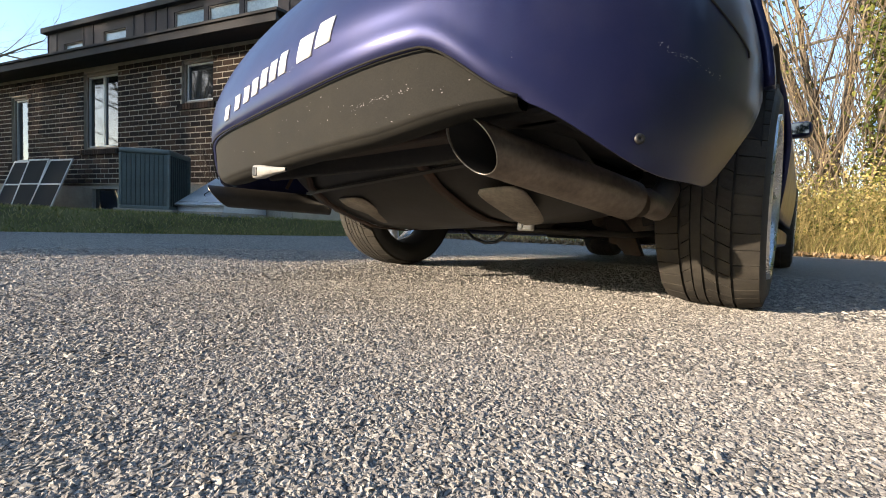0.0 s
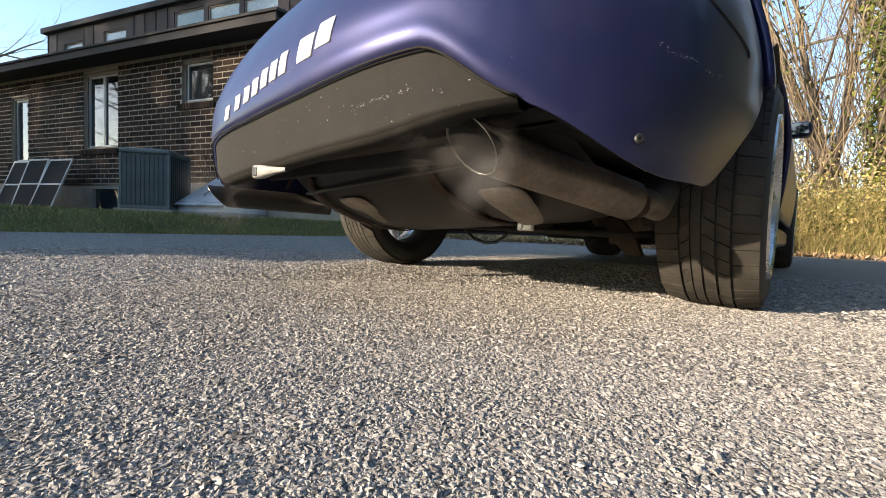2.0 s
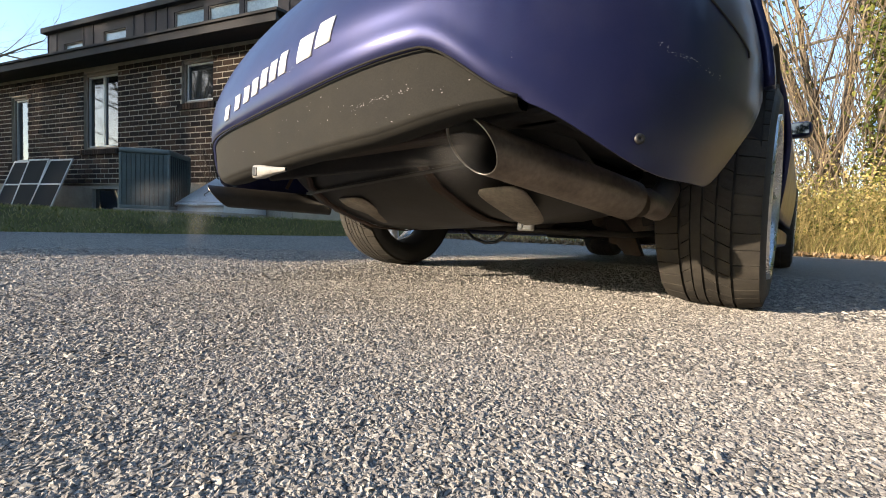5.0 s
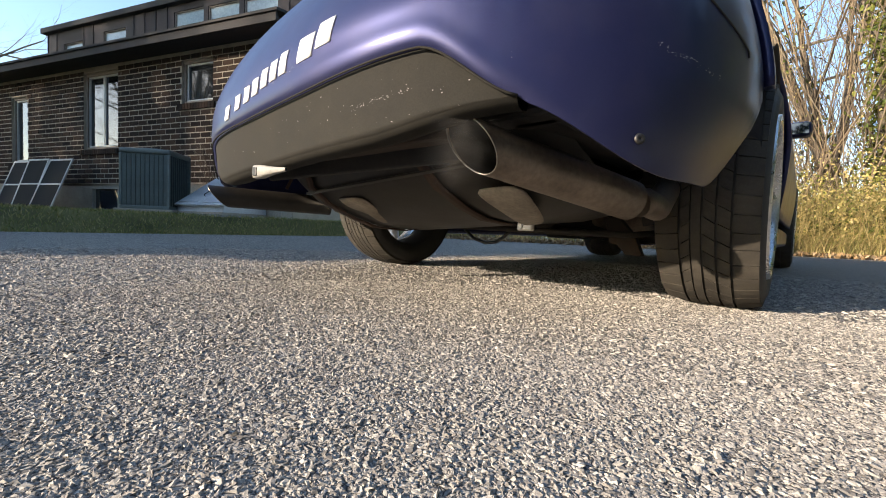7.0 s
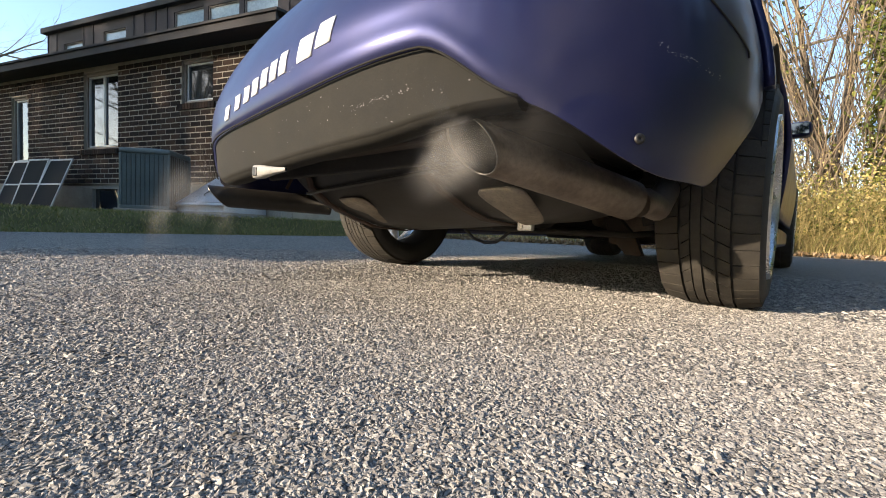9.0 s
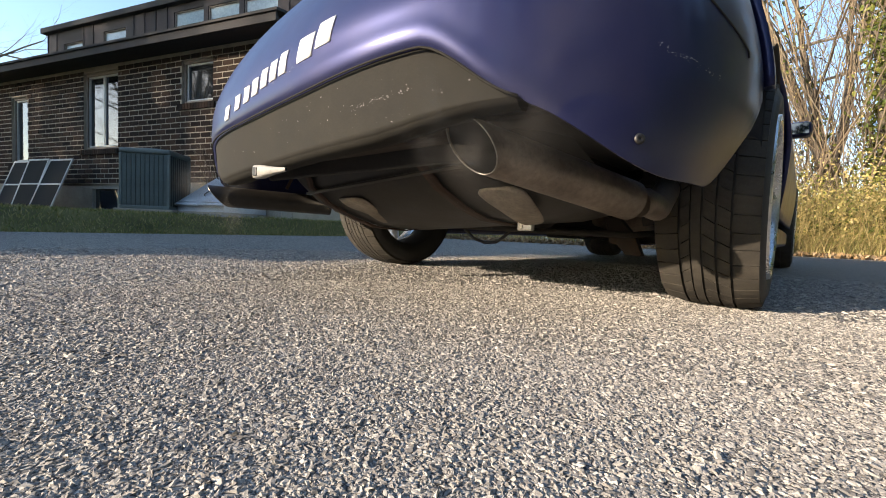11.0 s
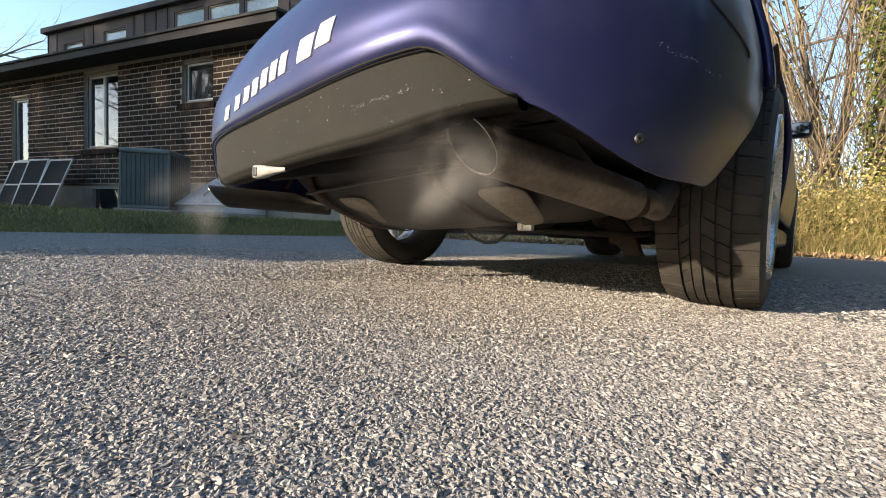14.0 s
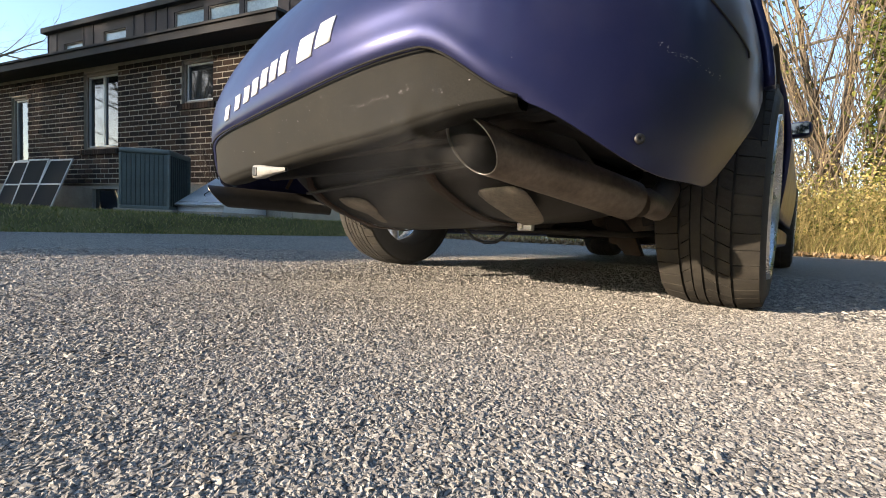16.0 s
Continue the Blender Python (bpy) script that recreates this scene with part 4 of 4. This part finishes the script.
# ---- brush and trees ----
def branchy(root, way, length, radius, depth, rnd, out, droop=0.0, spread=0.6, split=3, wander=0.13):
    """Collects limbs as (path, radii), a limb with side limbs in turn."""
    p, d = Vector(root), Vector(way).normalized()
    path, radii = [p.copy()], [radius]
    n = 6
    for i in range(n):
        d = (d + Vector(rnd.normal(0, wander, 3)) + Vector((0, 0, -droop))).normalized()
        p = p + d * length / n
        path.append(p.copy())
        radii.append(radius * (1 - 0.72 * (i + 1) / n))
    out.append((path, radii, depth))
    if depth:
        for k in range(split):
            j = 2 + int(rnd.integers(0, n - 1))
            j = min(j, n)
            side = (d + Vector(rnd.normal(0, spread, 3))).normalized()
            branchy(path[j], side, length * rnd.uniform(0.4, 0.65), radii[j] * 0.5, depth - 1, rnd, out, droop, spread, split)


def limbs_mesh(limbs, sides_by_depth):
    verts, faces = [], []
    for path, radii, depth in limbs:
        sides = sides_by_depth[min(depth, len(sides_by_depth) - 1)]
        bm = tube(path, radii, sides, False)
        bm.verts.index_update()
        k = len(verts)
        verts += [v.co.copy() for v in bm.verts]
        faces += [tuple(v.index + k for v in f.verts) for f in bm.faces]
        bm.free()
    return mesh("limbs", verts, faces, True)


def leaves_mesh(spots, size, rnd):
    verts, faces = [], []
    for c in spots:
        a = Vector(rnd.normal(0, 1, 3)).normalized()
        b = a.cross(Vector(rnd.normal(0, 1, 3))).normalized()
        n = a.cross(b)
        s = size * rnd.uniform(0.6, 1.4)
        k = len(verts)
        verts += [c - a * s, c + b * s * 0.6 + n * s * 0.15, c + a * s, c - b * s * 0.6 + n * s * 0.15]
        faces += [(k, k + 1, k + 2), (k, k + 2, k + 3)]
    return mesh("leaves", verts, faces)


def tree(name, label, root, way, height, radius, seed, ivy=0, depth=3, split=4, twig_droop=0.02, wander=0.13):
    rnd = np.random.default_rng(seed)
    t = thing(name, label, "tree", pose(*root))
    limbs = []
    branchy((0, 0, -0.1), way, height, radius, depth, rnd, limbs, twig_droop, 0.55, split, wander)
    part("trunk", limbs_mesh(limbs[:1], [10]), BARK, t)
    tagged(part("crown", limbs_mesh(limbs[1:], [3, 4, 6, 8]), TWIG, t, "bare branches and twigs"), kind="stuff")
    if ivy:
        spots = []
        trunk, radii, _ = limbs[0]
        for _ in range(ivy):
            f = rnd.uniform(0, len(trunk) - 1.01) * 0.8
            i = int(f)
            c = trunk[i].lerp(trunk[i + 1], f - i)
            spots.append(c + Vector(rnd.normal(0, 1, 3)) * (radii[i] + 0.10) * 0.75)
        tagged(part("ivy", leaves_mesh(spots, 0.05, rnd), IVY, t, "yellow-green ivy round the trunk"), kind="stuff")
    return t


def verge_y(x):
    return 4.62 + 0.333 * (x + 4.95)


def build_brush():
    spots = []
    for k in range(32000):
        x = rng.uniform(-0.6, 3.0) if k % 4 else rng.uniform(3.0, 8.0)
        y = verge_y(x) + 0.3 + rng.uniform(0, 1) ** 1.3 * 4.5
        spots.append((x, y, 0.02))
    scatter_blades("dry_brush", spots, REED, "tall dry straw-coloured brush and stems", "brush", 0.15, 1.25, 0.55, 0.0042)
    near = []
    for _ in range(9000):
        x = rng.uniform(-5.0, 8.5) if rng.uniform() < 0.5 else rng.uniform(0.2, 2.6)
        near.append((x, verge_y(x) + 0.15 + abs(rng.normal(0, 0.35)), 0.0))
    scatter_blades("low_dry_grass", near, REED, "low dry grass along the driveway's edge", "grass", 0.08, 0.45, 0.45, 0.005)
    for name, amount, size, low, high, material, label in (("undergrowth", 18000, 0.024, 0.05, 0.75, IVY, "small green leaves among the dry stems"), ("dry_scrub", 52000, 0.022, 0.05, 0.9, DRYLEAF, "dense golden dry leaves and seed heads of the brush")):
        leaves = []
        for k in range(amount):
            x = rng.uniform(0.2, 3.0) if k % 5 else rng.uniform(3.0, 7.0)
            clump = 0.6 + 0.6 * noise.noise((x * 2.2, k % 7, 1.0))
            leaves.append(Vector((x, verge_y(x) + 0.25 + 3.4 * rng.uniform(0, 1) ** 1.5, abs(rng.normal(0, high)) * clump + low)))
        tagged(part(name, leaves_mesh(leaves, size, rng), material), label, "undergrowth", kind="stuff")
    fallen = []
    for _ in range(3600):
        x = rng.uniform(-4.8, 4.0)
        fallen.append(Vector((x, verge_y(x) + rng.normal(0.05, 0.2), rng.uniform(0.01, 0.06))))
    tagged(part("fallen_leaves", leaves_mesh(fallen, 0.035, rng), LITTER), "brown fallen leaves along the verge", "leaf litter", kind="stuff")
    limbs = []
    for k in range(400):
        x = rng.uniform(0.1, 2.9) if k % 4 else rng.uniform(2.9, 8.0)
        y = verge_y(x) + 0.7 + rng.uniform(0, 5.0)
        branchy((x, y, 0.0), (rng.normal(-0.10, 0.25), rng.normal(0, 0.15), 1), rng.uniform(1.4, 7.0), rng.uniform(0.005, 0.017), 2, rng, limbs, 0.0, 0.5, 3)
    tagged(part("saplings", limbs_mesh(limbs, [3, 3, 4]), TWIG), "thicket of thin bare saplings and vines", "thicket", kind="stuff")
    cling = []
    for path, radii, depth in limbs:
        if depth < 2 and rng.uniform() < 0.14:
            for p in path[2:]:
                for _ in range(2):
                    cling.append(p + Vector(rng.normal(0, 0.05, 3)))
    tagged(part("clinging_leaves", leaves_mesh(cling, 0.016, rng), DRYLEAF), "withered tan leaves clinging to the saplings", "leaves", kind="stuff")


def build_vines(name, label, trunks, seed):
    """Slack cords that hang and twist round leaning trunks."""
    rnd = np.random.default_rng(seed)
    limbs = []
    for (x, y), lean, high, amount in trunks:
        for _ in range(amount):
            p0, path = rnd.uniform(0.2, 1.2), []
            turn, r = rnd.uniform(0, 6.28), rnd.uniform(0.04, 0.22)
            for i in range(12):
                z = p0 + (high - p0) * i / 11
                path.append(Vector((x + lean * z + r * math.cos(turn + 0.5 * i) + rnd.normal(0, 0.03), y - 0.05 + r * math.sin(turn + 0.5 * i), z)))
            limbs.append((path, [rnd.uniform(0.006, 0.018)] * 12, 1))
    t = thing(name, label, "vine")
    tagged(part("cord", limbs_mesh(limbs, [4, 4]), TWIG, t), kind="stuff")


def build_trees():
    tree("tree", "bare leaning tree hung with dry vines behind the brush", (1.74, 9.0, 0), (-0.345, 0.0, 1), 9, 0.12, 11, 500, 3, 7, 0.0, 0.035)
    tree("tree", "bare tree with crooked limbs behind the brush", (1.52, 9.3, 0), (-0.21, 0.0, 1), 8.5, 0.075, 12, 300, 3, 7, 0.0, 0.05)
    tree("tree", "ivy-covered tree behind the brush", (2.10, 9.0, 0), (-0.17, 0.0, 1), 9, 0.12, 13, 4200, 3, 7, 0.0, 0.04)
    tree("tree", "bare tree with pale bark behind the brush", (2.75, 9.6, 0), (-0.20, 0, 1), 10, 0.10, 14, 900, 3, 7, 0.0, 0.05)
    build_vines("hanging_vines", "dry tan vines twisting up the leaning trunks", (((1.74, 9.0), -0.345, 6.0, 16), ((1.52, 9.3), -0.21, 6.0, 12), ((2.10, 9.0), -0.17, 5.0, 8)), 19)
    for i, (x, y, h) in enumerate(((0.9, 11.5, 9), (2.6, 12.5, 11), (4.2, 12.0, 10), (6.0, 12.5, 11), (7.0, 10.5, 9), (-0.8, 13, 10), (3.3, 14, 12))):
        tree("tree", "bare grey-brown tree in the thicket", (x, y, 0), (0.1 * math.sin(i * 2.1), 0, 1), h, 0.12, 30 + i, 0, 3, 5)
    tree("tree", "distant bare tree beyond the house", (-22.0, -2.6, 0), (0.02, 0, 1), 8.5, 0.2, 51, 0, 4, 5)
    tree("tree", "distant bare tree beyond the house", (-27.0, -1.5, 0), (0.05, 0, 1), 9, 0.2, 52, 0, 4, 5)


def evergreen(root, height, spread, seed, label="tall dense evergreen beside the driveway", low=0.15):
    rnd = np.random.default_rng(seed)
    t = thing("evergreen_tree", label, "tree", pose(*root))
    part("trunk", tube([(0, 0, -0.1), (0.05, 0, height * 0.5), (0, 0, height)], [0.22, 0.14, 0.02], 10), BARK, t)
    spots = []
    for _ in range(5200):
        f = rnd.uniform(low, 1) ** 0.85
        r = spread * (1 - f) ** 0.75 * math.sqrt(rnd.uniform(0.05, 1)) * (0.85 + 0.25 * math.sin(f * 40))
        a = rnd.uniform(0, 6.283)
        spots.append(Vector((r * math.cos(a), r * math.sin(a), height * f)))
    tagged(part("crown", leaves_mesh(spots, 0.2, rnd), PINE, t, "dense dark needles"), kind="stuff")
    return t


def build_shade_trees():
    go = Vector((SUN_GO.x, SUN_GO.y, 0)).normalized()
    side = Vector((go.y, -go.x, 0))
    # Unseen evergreens, added and sized to throw shade on the driveway's left.
    for i, (q, d, h, w) in enumerate(((-2.55, 12, 6.0, 2.6), (-4.4, 13, 6.2, 2.8), (-6.2, 16, 6.5, 2.4))):
        p = side * q - go * d
        evergreen((p.x, p.y, 0), h, w, 70 + i, "short dense evergreen added out of view to shade the driveway", 0.03)
    kinds = []
    for i in range(24):
        q = -7.8 - 0.29 * i + 0.5 * math.sin(2.3 * i)
        d = 34 + 9 * math.sin(1.7 * i + 0.6)
        p = side * q - go * d
        if i < 4:
            kinds.append(tree("tree", "large bare tree across the driveway", (p.x, p.y, 0), (0.02, 0, 1), 13.5 + 0.5 * i, 0.36, 170 + i, 0, 4, 7))
        else:
            copy_thing(kinds[i % 4], pose(p.x, p.y, 0, 0, 0, 77 * i))
    # Added evergreens, all out of view, to keep bright sky off the paint.
    woods = evergreen((11, -9, 0), 12, 3.8, 95, "dark evergreen added out of view to darken the car's reflections", 0.03)
    for i, (x, y) in enumerate(((12, -4.5), (13, 0.0), (14, 4.0), (15.5, 8.5), (9.5, -14), (6.5, -19), (17, 13), (13, -11), (15, -2), (2.5, -24), (18, 17), (6.8, 11.5), (9.0, 10.5), (11.5, 10.0), (6.4, 15.0))):
        copy_thing(woods, pose(x, y, 0, 0, 0, 50 * i))
    evergreen((-17.5, 13.0, 0), 12.5, 3.0, 90, "green tree top showing behind the house roof")


build_brush()
build_trees()
build_shade_trees()
build_grass()
build_vine()
build_wall_gravel()
build_aggregate()
build_bricks(brick_wall)


# ---- exhaust vapour ----
def build_veil(size, rnd, facing):
    """A bent, soft-rimmed sheet of vapour, whose fade runs out at its rim."""
    a = facing + Vector(rnd.normal(0, 0.17, 3))
    n = a.normalized()
    a = n.cross(Vector((0.1, 0.2, 1))).normalized()
    b = n.cross(a)
    r = rnd.uniform(0.6, 0.95)
    bend, k0 = rnd.uniform(-0.3, 0.3), rnd.uniform(0, 6)
    verts, faces, fade = [Vector((0, 0, 0))], [], [1.0]
    for i in range(1, 8):
        for j in range(24):
            t, f = 2 * math.pi * j / 24, i / 7
            rad = r * f * (1 + 0.2 * math.sin(2 * t + k0) + 0.1 * math.sin(3 * t + 2 * k0))
            verts.append(a * rad * 0.85 * math.cos(t) + b * rad * 1.3 * math.sin(t) + n * (bend * f * f + 0.06 * math.sin(3 * t + k0) * f) * r)
            fade.append((0.5 + 0.5 * math.cos(math.pi * f)) ** 1.4)
    for j in range(24):
        faces.append((0, 1 + j, 1 + (j + 1) % 24))
        for i in range(6):
            o = 1 + 24 * i
            faces.append((o + j, o + 24 + j, o + 24 + (j + 1) % 24, o + (j + 1) % 24))
    me = mesh("veil", [v * size for v in verts], faces, True)
    at = me.attributes.new("fade", "FLOAT", "POINT")
    at.data.foreach_set("value", fade)
    return me


def build_puff(label, size, material, seed, veils, facing):
    rnd = np.random.default_rng(seed)
    puff = thing("vapour_puff", label, "exhaust vapour", None, "puffs of exhaust vapour")
    for _ in range(veils):
        c = rnd.normal(0, 0.3 * size, 3)
        part("veil", build_veil(size, rnd, facing), material, puff, at=pose(*c))
    return puff


def hidden_rest(k):
    """Inside the closed boot, above its floor."""
    return Vector((-0.3 + 0.1 * (k % 7), -0.45 + 0.05 * (k % 4), 0.70))


def puff_rows(k, mouth, way, launches, life, drift, spin):
    """Rows of one puff: in the pipe system at rest, out of the mouth, away and back up under the car."""
    rows = [(0.0, Matrix.Translation(hidden_rest(k)))]
    for t in launches:
        path = [mouth - way * 0.05, mouth - way * 0.005, mouth + way * 0.015 + drift * 0.4, mouth + way * 0.025 + drift, mouth + way * 0.025 + drift * 1.5]
        if t > 0.08:
            rows.append((t - 0.067, Matrix.Translation(hidden_rest(k))))
        for i, p in enumerate(path):
            rows.append((t + life * i / 4, Matrix.Translation(p) @ pose(0, 0, 0, spin * i * 0.5, spin * i * 0.7, spin * i)))
        rows.append((t + life + 0.067, Matrix.Translation(hidden_rest(k))))
    rows = [r for r in rows if r[0] < 15.95]
    last = rows[-1][1]
    rows.append((16.0, last))
    return rows


RIGHT = Vector(leaned((0.479, -0.992, 0.3155)))
RIGHT_WAY = (RIGHT - Vector(leaned((0.628, -0.607, 0.236)))).normalized()
LEFT = Vector((-0.545, -1.05, 0.275))
LEFT_WAY = (LEFT - Vector((-0.40, -0.70, 0.268))).normalized()
DENSE, THIN, WIDE = make_smoke("vapour_dense", 0.26), make_smoke("vapour_thin", 0.16), make_smoke("vapour_wide", 0.10)
# launch times, each list for one puff
DENSE_R = [[2.3, 3.2, 7.75, 8.6, 11.8, 12.65, 13.4, 14.15], [2.7, 3.45, 8.15, 8.9, 11.05, 12.1, 12.9, 13.65], [1.95, 2.95, 8.4, 9.15, 10.2, 12.35, 13.1, 13.85]]
THIN_R = [[1.3, 2.2, 3.2, 4.0, 5.4, 6.75, 7.65, 8.55, 9.45, 10.4, 11.4, 12.5, 13.4, 14.4, 15.3], [1.7, 2.6, 3.6, 4.7, 5.7, 7.2, 8.1, 9.0, 9.9, 10.9, 11.8, 12.9, 13.8, 14.8, 15.65]]
WIDE_R = [[3.5, 9.0, 11.0, 12.6, 14.3, 15.25], [10.0, 13.7, 14.75], [14.5, 15.45], [14.95]]
THIN_L = [[1.9, 2.7, 3.5, 4.3, 7.9, 8.7, 10.8, 11.9, 12.7, 13.5, 14.3, 15.1], [2.3, 3.1, 3.9, 6.2, 8.3, 9.1, 11.2, 12.2, 13.1, 13.9, 14.7], [2.6, 3.5, 8.5, 9.3, 12.0, 12.8, 13.6]]
puffs = []
seed = 300
for kind, lists, size, label in ((DENSE, DENSE_R, 0.078, "soft grey puff of exhaust vapour at the tailpipe"), (THIN, THIN_R, 0.10, "thin grey wisp of exhaust vapour at the tailpipe"), (WIDE, WIDE_R, 0.24, "wide faint cloud of exhaust vapour behind the car"), (THIN, THIN_L, 0.12, "thin grey wisp of exhaust vapour at the far tailpipe")):
    for times in lists:
        puffs.append((build_puff(label, size, kind, seed, 4 if lists is DENSE_R else 3, Vector((0.94, -0.34, -0.05)) if lists is THIN_L else Vector((0.62, -0.74, -0.1))), times, lists))
        seed += 1


def motions():
    for k, (ob, times, lists) in enumerate(puffs):
        s = 1 if k % 2 else -1
        if lists is DENSE_R:
            drift, life, mouth, way = Vector((-0.018, -0.004, (-0.055, 0.065, 0.015)[k % 3])), 0.62, RIGHT, RIGHT_WAY
        elif lists is THIN_R:
            drift, life, mouth, way = Vector((-0.028, -0.01, -0.04 + 0.09 * (k % 2))), 0.8, RIGHT, RIGHT_WAY
        elif lists is WIDE_R:
            drift, life, mouth, way = Vector((-0.14 - 0.06 * (k % 4), 0.0, 0.0)), 0.85, RIGHT, RIGHT_WAY
        else:
            drift, life, mouth, way = Vector((-0.035, -0.05, -0.035 + 0.02 * (k % 3))), 0.7, LEFT, LEFT_WAY
        walk(ob, puff_rows(k, mouth, way, times, life, drift, 7 * s))


motions()
